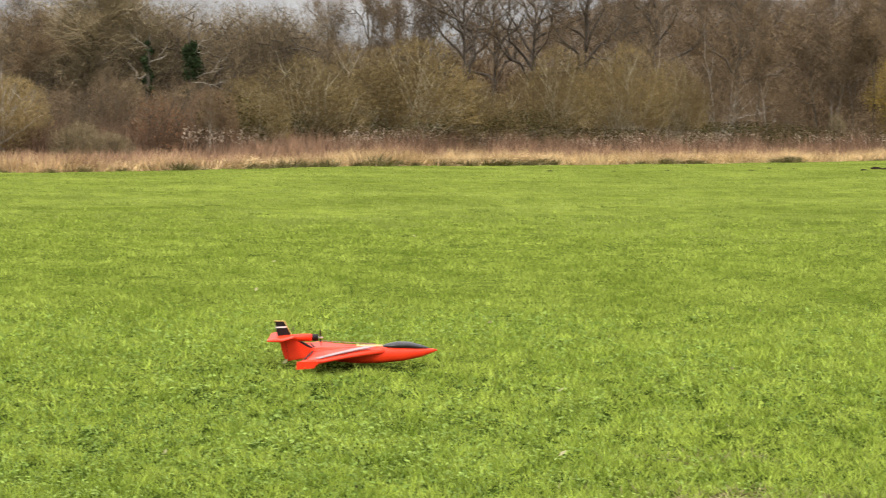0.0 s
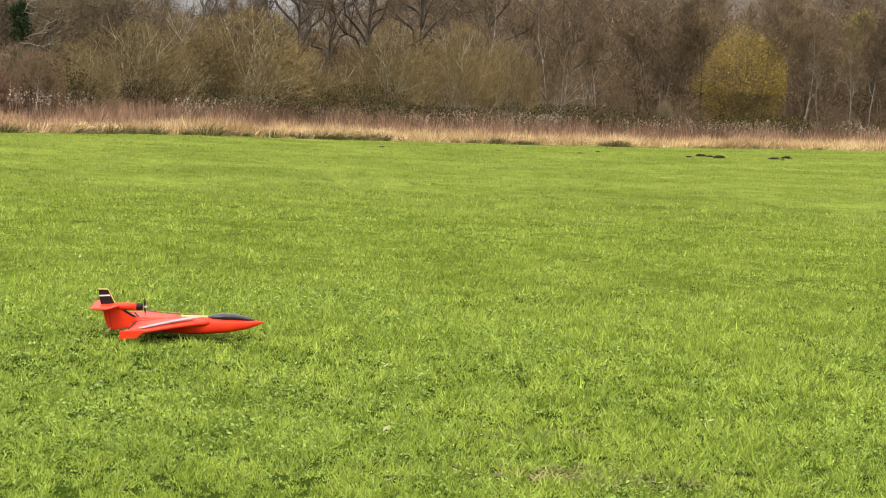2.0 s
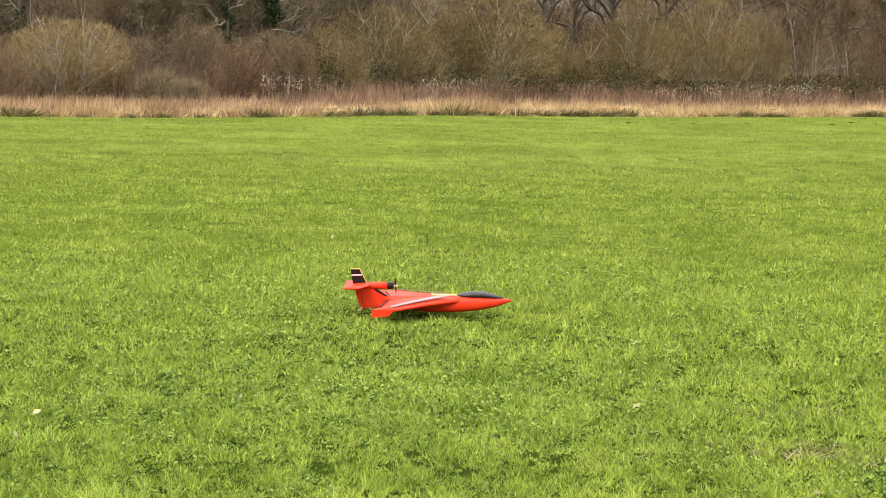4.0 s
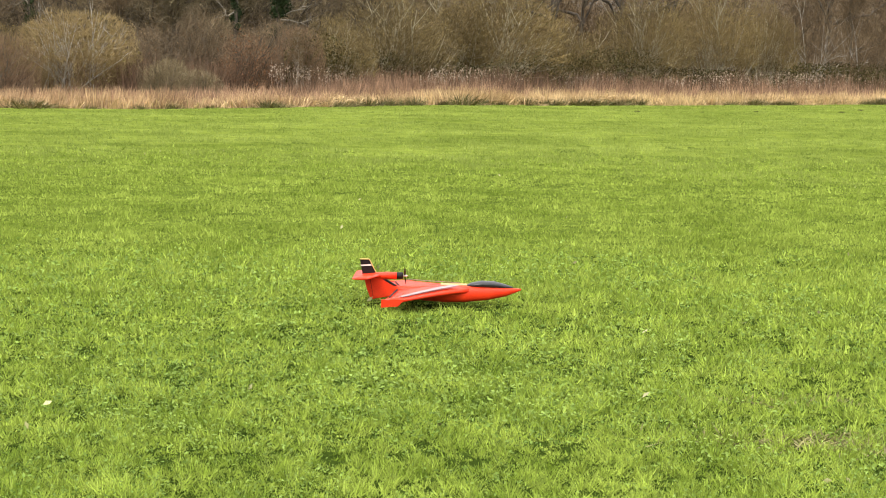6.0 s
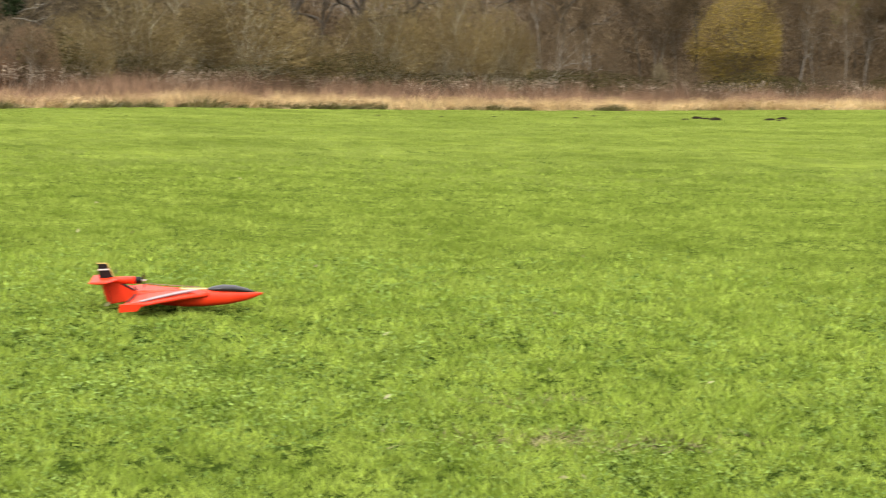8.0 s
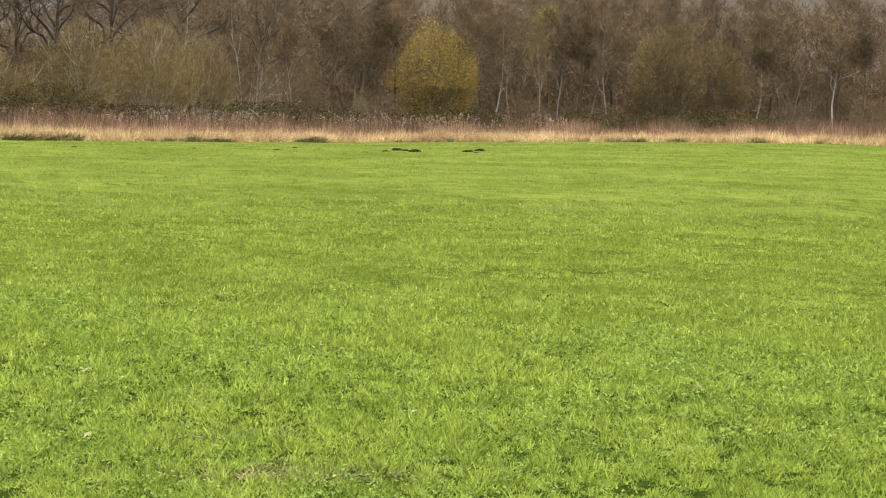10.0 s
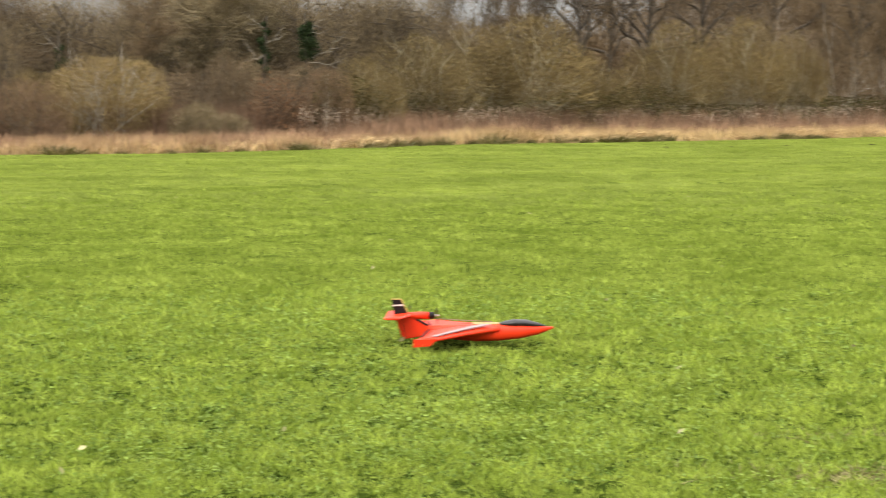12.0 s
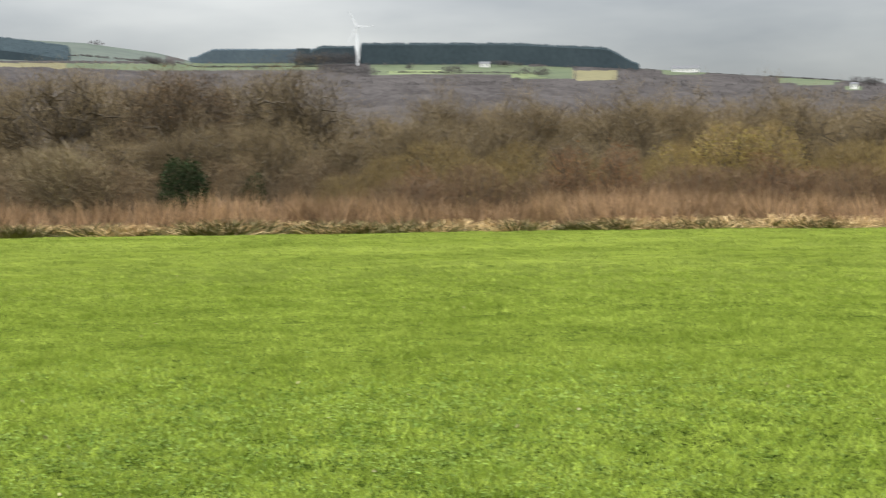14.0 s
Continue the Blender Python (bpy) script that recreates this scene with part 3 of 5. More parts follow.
        bmesh.ops.transform(bm, matrix=pose(-0.220, 0, 0.178, 40 + turn), verts=bm.verts)
        part("propeller_blade", bm, M_BLACK, pod_part, "black propeller blade")
    return tagged(plane, "orange foam model aeroplane with black fin resting on grass", "model aeroplane")


aeroplane = model_aeroplane()
px, py = PLANE_AT
aeroplane.matrix_world = pose(px, py, float(land(px, py)) + 0.026, 1.0, -0.5, PLANE_TURN)

# ---- grass ----


def grass_points(count, r0, r1, seed):
    """Spots on the field, as many in each doubling of the distance."""
    g = np.random.default_rng(seed)
    az = g.uniform(-33, 80, count)
    r = np.exp(g.uniform(math.log(r0), math.log(r1), count)) * np.clip(1 + g.normal(size=count) * 0.07, 0.85, 1.2)
    x, y = spot(az, r)
    keep = r < edge_r(az)
    return x[keep], y[keep], g


def lawn(name, mat, label, count, r0, r1, tall, grain, bare, splay, seed):
    """Blades in tufts: taller and closer on the tufts, thin between them. Blades grow broader with distance, so that fewer do."""
    s = Soup()
    x, y, g = grass_points(count, r0, r1, seed)
    tuft = lattice(x, y, grain, 5) * 0.76 + lattice(x, y, grain * 2.3, 8) * 0.24
    clump = tuft * 0.84 + lattice(x, y, grain * 5.6, 7) * 0.14 + lattice(x, y, 2.2, 6) * 0.07
    keep = tuft + g.uniform(-0.05, 0.05, len(x)) > bare
    x, y, clump = x[keep], y[keep], clump[keep]
    n, r = len(x), np.hypot(x, y)
    base = np.stack([x, y, land(x, y) - 0.004], -1)
    lean = g.normal(size=(n, 3)) * [splay, splay, 0.0] + [0, 0, 1]
    under = ((x - px) / 0.62) ** 2 + ((y - py) / 0.30) ** 2 < 1
    ln = tall * (0.10 + 2.2 * clump ** 2.3) * g.uniform(0.6, 1.4, n) * np.where(under, 0.5, 1.0)
    s.slivers(base, lean, ln, 0.00085 * r * g.uniform(0.6, 1.5, n), turn=np.stack([x, y, 0 * x], -1) + g.normal(size=(n, 3)) * r[:, None] * 0.6)
    return tagged(new(name, s.mesh(name, mat)), label, "grass", kind="stuff")


lawn("grass", M_BLADE, "short lush green grass blades of the mown field", 760000, 5.6, 14.0, 0.052, 0.052, 0.26, 0.75, 1)
lawn("middle_grass", M_BLADE_MID, "short green grass over the middle of the field", 480000, 12.0, 30.0, 0.054, 0.13, 0.20, 0.55, 2)
lawn("distant_grass", M_BLADE_HAZED, "even green sward further out on the field", 460000, 26.0, 112.0, 0.050, 0.40, 0.16, 0.28, 3)


def clover():
    s = Soup()
    x, y, g = grass_points(170000, 5.4, 14.0, 11)
    patch = lattice(x, y, 0.16, 12) * 0.6 + lattice(x, y, 1.6, 13) * 0.5
    keep = patch + g.uniform(-0.25, 0.25, len(x)) > 0.60
    x, y = x[keep], y[keep]
    s.leaves(np.stack([x, y, land(x, y) + g.uniform(0.012, 0.050, len(x))], -1), 0.0020 * np.hypot(x, y) ** 0.85, flat=0.5)
    return tagged(new("clover", s.mesh("clover", M_CLOVER)), "small round clover and weed leaves among the grass", "clover", kind="stuff")


clover()


def worn_patch():
    """Thin brownish grass on trodden ground."""
    s = Soup()
    g = np.random.default_rng(14)
    for az, r, wide, deep, n in ((-10.6, 7.35, 0.70, 0.22, 800), (-8.4, 8.2, 0.5, 0.15, 160)):
        x0, y0 = spot(az, r)
        x, y = x0 + g.normal(size=n) * wide * 0.5, y0 + g.normal(size=n) * deep * 0.5
        s.slivers(np.stack([x, y, land(x, y)], -1), g.normal(size=(n, 3)) * [1.3, 1.3, 0] + [0, 0, 0.7], g.uniform(0.03, 0.075, n), 0.012)
    return tagged(new("worn_grass", s.mesh("worn_grass", M_DEAD)), "trampled brownish dead grass on the lawn", "grass", kind="stuff")


worn_patch()


def fallen_leaves():
    s = Soup()
    x, y, g = grass_points(150, 5.5, 34.0, 15)
    s.leaves(np.stack([x, y, land(x, y) + 0.045], -1), 0.022)
    return tagged(new("fallen_leaves", s.mesh("fallen_leaves", M_PALE_LEAF)), "scattered pale fallen leaves on the grass", "leaves", kind="stuff")


fallen_leaves()

# ---- reeds and rough grass along the field's edge ----


def band(count, az0, az1, in0, in1, seed):
    g = np.random.default_rng(seed)
    az = g.uniform(az0, az1, count)
    past = g.uniform(in0, in1, count)
    x, y = spot(az, edge_r(az) + past)
    return x, y, land(x, y), az, past, g


def stalks(name, mat, count, depth, tall, width, lean, seed, label, patch=0.0, az=(-33, 82), ragged=0.6, droop=0.0):
    """Upright stems in clumps that lean together."""
    x, y, z, a, past, g = band(count, az[0], az[1], depth[0], depth[1], seed)
    run = np.radians(a) * edge_r(a)
    small, large = lattice(run, past * 0.8, 0.55, seed + 1), lattice(run, past * 0.5, 3.1, seed + 2)
    fade = smooth(a, az[0], az[0] + 2) * (1 - smooth(a, az[1] - 5, az[1]))
    keep = (small * 0.55 + large * 0.45 > patch) & (g.uniform(0, 1, len(x)) < 0.1 + 0.9 * fade)
    x, y, z, a, fade, small, large, run, past = (v[keep] for v in (x, y, z, a, fade, small, large, run, past))
    n = len(x)
    s = Soup()
    sway = (lattice(run, past, 1.3, seed + 3) - 0.5) * 2.6 * lean
    way = g.normal(size=(n, 3)) * [lean * 0.7, lean * 0.7, 0] + [0, 0, 1]
    way[:, 0] += sway * np.cos(np.radians(a))
    way[:, 1] += sway * np.sin(np.radians(a))
    high = tall * (0.6 + 0.4 * fade) * (1 - ragged + ragged * 1.5 * (small * 0.55 + large * 0.45)) * g.uniform(0.5, 1.15, n)
    turn = np.stack([x, y, 0 * x], -1) + g.normal(size=(n, 3)) * 20
    if droop:
        s.arcs(np.stack([x, y, z - 0.02], -1), way, high, width * g.uniform(0.6, 1.4, n), droop, g)
    else:
        s.slivers(np.stack([x, y, z - 0.02], -1), way, high, width * g.uniform(0.6, 1.4, n), turn=turn)
    return tagged(new(name, s.mesh(name, mat)), label, "reeds", kind="stuff")


stalks("dry_grass", M_STRAW, 36000, (0.3, 5.0), 0.92, 0.040, 0.5, 31, "pale straw-coloured dry grass along the field edge", az=(-34, 8))
stalks("flopped_dry_grass", M_STRAW, 20000, (0.1, 4.5), 0.90, 0.042, 0.8, 37, "pale dry grass bent over at the field edge", 0.36, az=(-34, 12), droop=0.55)
stalks("russet_dry_grass", M_RUSSET_STRAW, 24000, (0.3, 6.0), 0.74, 0.040, 0.42, 33, "brownish dry grass at the field edge", az=(2, 31))
stalks("low_dry_grass", M_STRAW, 17000, (0.2, 3.4), 0.70, 0.042, 0.6, 35, "low pale dry grass flopped at the foot of the reeds", 0.42, az=(8, 86), droop=0.5)
stalks("russet_reeds", M_RUSSET_REED, 26000, (1.2, 8.0), 1.45, 0.045, 0.40, 45, "russet wispy reeds before the valley scrub", 0.42, az=(44, 86), ragged=0.85)
stalks("low_russet_reeds", M_REED, 16000, (1.0, 6.0), 0.85, 0.042, 0.3, 47, "low russet reeds at the foot of the shrubs", 0.34, az=(6, 50))
stalks("brown_reeds", M_REED, 34000, (2.2, 8.5), 1.34, 0.042, 0.32, 41, "tall brown winter reeds behind the dry grass", 0.42, az=(-34, 11), ragged=0.85)
stalks("dark_docks", M_BRAMBLE, 22000, (3.5, 8.5), 1.75, 0.050, 0.25, 63, "dark red-brown dead dock stems behind the reeds", 0.55, az=(-33, 10), ragged=0.4)
stalks("bramble_band", M_BRAMBLE, 30000, (8.0, 13.0), 1.9, 0.05, 0.5, 61, "tangled reddish brown brambles behind the reeds", 0.40, az=(-33, 20))


def seed_heads():
    """Pale plumes on the tall reeds: a short spray of slivers and fluff each."""
    x, y, z, a, past, g = band(3600, -20, 9.5, 3.5, 8.5, 71)
    run = np.radians(a) * edge_r(a)
    keep = lattice(run, past, 2.2, 72) + g.uniform(-0.25, 0.25, len(x)) > 0.52
    x, y, z, run, past = (v[keep] for v in (x, y, z, run, past))
    s = Soup()
    top = np.stack([x, y, z + 1.0 + 0.55 * lattice(run, past, 1.6, 73) + g.uniform(-0.25, 0.35, len(x))], -1)
    for _ in range(4):
        s.leaves(top + g.normal(size=top.shape) * [0.022, 0.022, 0.07], 0.040)
    s.slivers(top - [0, 0, 0.75], g.normal(size=top.shape) * [0.06, 0.06, 0] + [0, 0, 1], 0.85, 0.007)
    return tagged(new("seed_heads", s.mesh("seed_heads", M_FLUFF)), "fluffy pale seed heads standing over the reeds", "seed heads", kind="stuff")


seed_heads()


def rush_tuft(seed, mat, label, droop):
    """Arching blades from one crown."""
    g = np.random.default_rng(seed)
    s = Soup()
    n = 170
    foot = g.normal(size=(n, 3)) * [0.22, 0.18, 0.0]
    way = foot * [2.2, 2.2, 0] + g.normal(size=(n, 3)) * [0.22, 0.22, 0] + [0, 0, 0.8]
    s.arcs(foot, way, g.uniform(0.22, 0.60, n), g.uniform(0.010, 0.024, n), droop, g)
    return tagged(new("rush_tuft", s.mesh("rush_tuft", mat)), label, "rush", group="rush tufts along the field edge")


g3 = np.random.default_rng(52)
TUFTS = [rush_tuft(53, M_RUSH, "dark green rush tuft at the edge of the field", 0.12), rush_tuft(54, M_RUSH, "dark green rush tuft at the edge of the field", 0.2),
         rush_tuft(55, M_DULL_RUSH, "dull brown-green rush tuft at the edge of the field", 0.3), rush_tuft(56, M_STRAW, "straw-coloured dead grass tussock at the field edge", 0.6)]
used = set()
tuft_spots = [(17.2, 0.9), (17.5, 0.8), (3.0, 1.5), (2.6, 1.2), (-1.2, 1.3), (-1.6, 1.1)]
for lo, hi, many in ((-30, -14, 12), (-14, -3, 26), (-3, 10, 50), (10, 24, 14), (24, 40, 24), (40, 58, 44), (58, 80, 54)):
    grown = 1.9 if lo >= 58 else 1.5 if lo >= 40 else 1.15 if lo >= 24 else 0.9
    tuft_spots += [(float(g3.uniform(lo, hi)), float(g3.uniform(0.3, 1.0) ** 1.3 + 0.3) * grown) for _ in range(many)]
for az, size in tuft_spots:
    i = int(g3.choice([0, 2, 0, 3, 3, 1] if az > 44 else [2, 3, 3, 3, 2, 0] if az > 12 else [0, 1, 0, 1, 2, 3]))
    x, y = spot(az, float(edge_r(az)) + g3.uniform(-0.15, 0.7))
    m = Matrix.Translation((x, y, float(land(x, y)) - 0.02)) @ Matrix.Rotation(float(g3.uniform(0, 6.3)), 4, "Z") @ Matrix.Diagonal((size * 1.15, size * 1.15, size * (0.9 if az < 40 else 0.58), 1))
    if i in used:
        copy_thing(TUFTS[i], Matrix.Identity(4)).matrix_basis = m
    else:
        TUFTS[i].matrix_basis = m
        used.add(i)


def bramble_mounds():
    """Low leafy mounds at the foot of the wood."""
    x, y, z, a, past, g = band(52000, -29, 9, 7.0, 11.0, 75)
    top = 0.9 + (1.6 + 0.9 * smooth(a, -10, -6)) * lattice(np.radians(a) * edge_r(a), past, 2.3, 76)
    s = Soup()
    s.leaves(np.stack([x, y, z + top * g.uniform(0, 1, len(x)) ** 0.5], -1), 0.065)
    return tagged(new("bramble_leaves", s.mesh("bramble_leaves", M_BRAMBLE_LEAF)), "dull green bramble leaves mounded before the wood", "brambles", kind="stuff")


bramble_mounds()

# ---- bushes and trees ----
SIZE = {}


def bezier(a, b, c, k):
    t = np.linspace(0, 1, k)[:, None]
    return a * (1 - t) ** 2 + b * 2 * t * (1 - t) + c * t * t


def unit(v):
    return v / (np.linalg.norm(v, axis=-1, keepdims=True) + 1e-9)


def lumps(u, g, many, deep, tight):
    """How far a lumpy crown reaches in each direction: swellings round random directions."""
    heads = g.normal(size=(many, 3))
    heads[:, 2] = np.abs(heads[:, 2])
    heads = unit(heads)
    near = np.exp((u @ heads.T - 1) / tight) * g.uniform(0.6, 1.0, many)
    return 1 - deep + deep * near.max(1)


def shell(g, n, low, many, deep, tight, square=2.8, hollow=0.5, waist=0.0):
    """Points of a lumpy dome of unit size and their outward directions, thickest near its skin."""
    u = g.normal(size=(n, 3))
    u[:, 2] = np.where(u[:, 2] < 0, -u[:, 2] * g.uniform(-low, 1, n), u[:, 2])
    u = unit(u)
    full = u / (np.abs(u) ** square).sum(1, keepdims=True) ** (1 / square)
    rho = lumps(u, g, many, deep, tight) * (1 - hollow * g.uniform(0, 1, n) ** 1.5)
    full *= rho[:, None]
    if waist:
        full[:, 2] = waist + (1 - waist) * full[:, 2]
        under = g.uniform(0, 1, n) < waist
        drop = g.uniform(0, 1, n)
        full[:, 2] = np.where(under, waist * drop, full[:, 2])
        full[:, :2] *= np.where(under, 0.72 + 0.28 * drop, 1.0)[:, None]
    return full, u


def dome_bush(name, seed, wide, tall, stems, twigs, twig, bark, label, leaf=None, leaves=0, stem_r=0.035, leaf_size=0.06,
              twig_len=0.38, tidy=0.55, upright=0.45, deep=0.30, many=16, tight=0.10, low=0.6, fan=0.55, waist=0.18, thick=1.0):
    """A many-stemmed bare bush: fanning stems with side branches under a lumpy dome of fine twigs."""
    g = np.random.default_rng(seed)
    ob = new(name)
    half = np.array([wide / 2, wide / 2, tall])
    wood, fine = Soup(), Soup()
    for _ in range(stems):
        at, _u = shell(g, 1, 0.0, many, deep * 0.5, tight, hollow=0.35)
        at[:, 2] = waist + (1 - waist) * at[:, 2]
        at[:, :2] *= 0.82
        top = at[0] * half * [1, 1, 0.98]
        foot = np.array([*(g.normal(size=2) * wide * 0.10), 0.0])
        mid = foot + (top - foot) * [1 - fan, 1 - fan, fan] + g.normal(size=3) * 0.12
        pts = bezier(foot, mid, top, 6)
        r = stem_r * g.uniform(0.5, 1.4)
        wood.tube(pts, np.linspace(r, r * 0.25, 6), 3)
        for _ in range(5):
            i = g.integers(1, 5)
            p = pts[i] + (pts[i + 1] - pts[i]) * g.uniform()
            way = unit(unit(pts[i + 1] - pts[i]) + g.normal(size=3) * 0.55 + [0, 0, 0.15])
            ln = tall * g.uniform(0.10, 0.24)
            wood.tube(bezier(p, p + way * ln * 0.5, p + way * ln + [0, 0, ln * 0.2], 3), np.array([0.45, 0.32, 0.15]) * r, 3)
    at, u = shell(g, twigs, 0.12, many, deep, tight, waist=waist)
    keep = (at[:, 2] > 0.30) | (g.uniform(0, 1, twigs) < low)
    at, u = at[keep] * half, u[keep]
    n = len(at)
    way = unit(u * [0.75, 0.75, 0.6] + [0, 0, upright] + g.normal(size=(n, 3)) * tidy)
    ln = twig_len * g.uniform(0.4, 1.5, n)
    base = at - way * ln[:, None] * 0.6
    base[:, 2] = np.maximum(base[:, 2], 0.05)
    fine.slivers(base, way, ln, g.uniform(0.009, 0.022, n) * thick)
    child("branchwork", wood.mesh(name + "_stems", bark), ob)
    child("crown", fine.mesh(name + "_twigs", twig), ob)
    if leaves:
        lf = Soup()
        at, _u = shell(g, leaves, 0.0, many, deep, tight, waist=waist)
        lf.leaves(at * half + g.normal(size=(leaves, 3)) * 0.10, leaf_size)
        child("foliage", lf.mesh(name + "_leaves", leaf), ob)
    SIZE[ob.name] = (wide, tall)
    return tagged(ob, label, "bush")


def crown_tree(name, seed, wide, tall, bole, twigs, twig, bark, label, limbs=9, trunk_r=0.25, leaf=None, leaves=0, leaf_size=0.06,
               twig_len=0.6, deep=0.35, many=18, tight=0.08, rise=0.45, hollow=0.55, crook=0.10):
    """A bare broad tree: a short bole, crooked limbs out to a lumpy crown, forking twice, and fine twigs at its skin."""
    g = np.random.default_rng(seed)
    ob = new(name)
    wood, fine = Soup(), Soup()
    half = np.array([wide / 2, wide / 2, tall - bole])
    heart = np.array([g.normal() * 0.1, g.normal() * 0.1, bole])
    wood.tube([(0, 0, -0.05), (0.03, 0, bole * 0.4), heart, heart + [0.05, 0.0, (tall - bole) * 0.35]], np.array([1.3, 1.0, 0.85, 0.4]) * trunk_r, 7)

    def crooked(a, b, c, k):
        pts = bezier(a, b, c, k)
        size = np.linalg.norm(c - a)
        pts[1:-1] += g.normal(size=(k - 2, 3)) * size * crook
        return pts

    tips, outs = [], []
    for i in range(limbs):
        ang, up = i * 2.4 + g.uniform(-0.4, 0.4), g.uniform(0.05, 1.0) ** 0.8
        u = unit(np.array([math.cos(ang), math.sin(ang), rise + 1.6 * up]) * [1 - 0.45 * up, 1 - 0.45 * up, 1])
        start = heart * [1, 1, g.uniform(0.72, 1.15)]
        end = heart + u * half * g.uniform(0.62, 0.8)
        pts = crooked(start, start + (end - start) * [0.6, 0.6, 0.35], end, 7)
        r = trunk_r * g.uniform(0.35, 0.55)
        wood.tube(pts, np.linspace(r, r * 0.3, 7), 4)
        for _ in range(6):
            k = g.integers(2, 6)
            p = pts[k] + (pts[k + 1] - pts[k]) * g.uniform() if k < 6 else pts[6]
            v = unit(u + g.normal(size=3) * 0.45 + [0, 0, 0.1])
            tip = heart + v * half * g.uniform(0.70, 0.86)
            tip[2] = max(tip[2], bole * 0.75)
            sub = crooked(p, p + (tip - p) * [0.6, 0.6, 0.4], tip, 5)
            wood.tube(sub, np.linspace(r * 0.38, r * 0.12, 5), 3)
            tips.append(sub[1:])
            outs.append(np.repeat(v[None], 4, 0))
            for _ in range(4):
                j = g.integers(1, 4)
                w = unit(v + g.normal(size=3) * 0.6 + [0, 0, 0.1])
                ln = wide * g.uniform(0.05, 0.12)
                twig_pts = np.stack([sub[j], sub[j] + w * ln * 0.6 + g.normal(size=3) * 0.05, sub[j] + w * ln])
                wood.slivers(twig_pts[:2], np.diff(twig_pts, axis=0), ln * 0.7, max(r * 0.16, 0.014))
                tips.append(twig_pts[1:])
                outs.append(np.repeat(w[None], 2, 0))
    tips, outs = np.concatenate(tips), np.concatenate(outs)
    n1 = twigs // 2
    i = g.integers(0, len(tips), n1)
    at, u = shell(g, twigs - n1, 0.25, many, deep, tight, hollow=hollow)
    at = np.concatenate([tips[i] + g.normal(size=(n1, 3)) * 0.25, at * half + heart])
    u = np.concatenate([outs[i], u])
    way = unit(u * 0.8 + [0, 0, 0.3] + g.normal(size=(twigs, 3)) * 0.5)
    ln = twig_len * g.uniform(0.4, 1.4, twigs)
    fine.slivers(at - way * ln[:, None] * 0.5, way, ln, g.uniform(0.010, 0.022, twigs))
    child("trunk", wood.mesh(name + "_trunk", bark), ob)
    child("crown", fine.mesh(name + "_twigs", twig), ob)
    if leaves:
        lf = Soup()
        lf.leaves(at[g.integers(0, twigs, leaves)] + g.normal(size=(leaves, 3)) * 0.1, leaf_size)
        child("foliage", lf.mesh(name + "_leaves", leaf), ob)
    SIZE[ob.name] = (wide, tall)
    return tagged(ob, label, "tree")


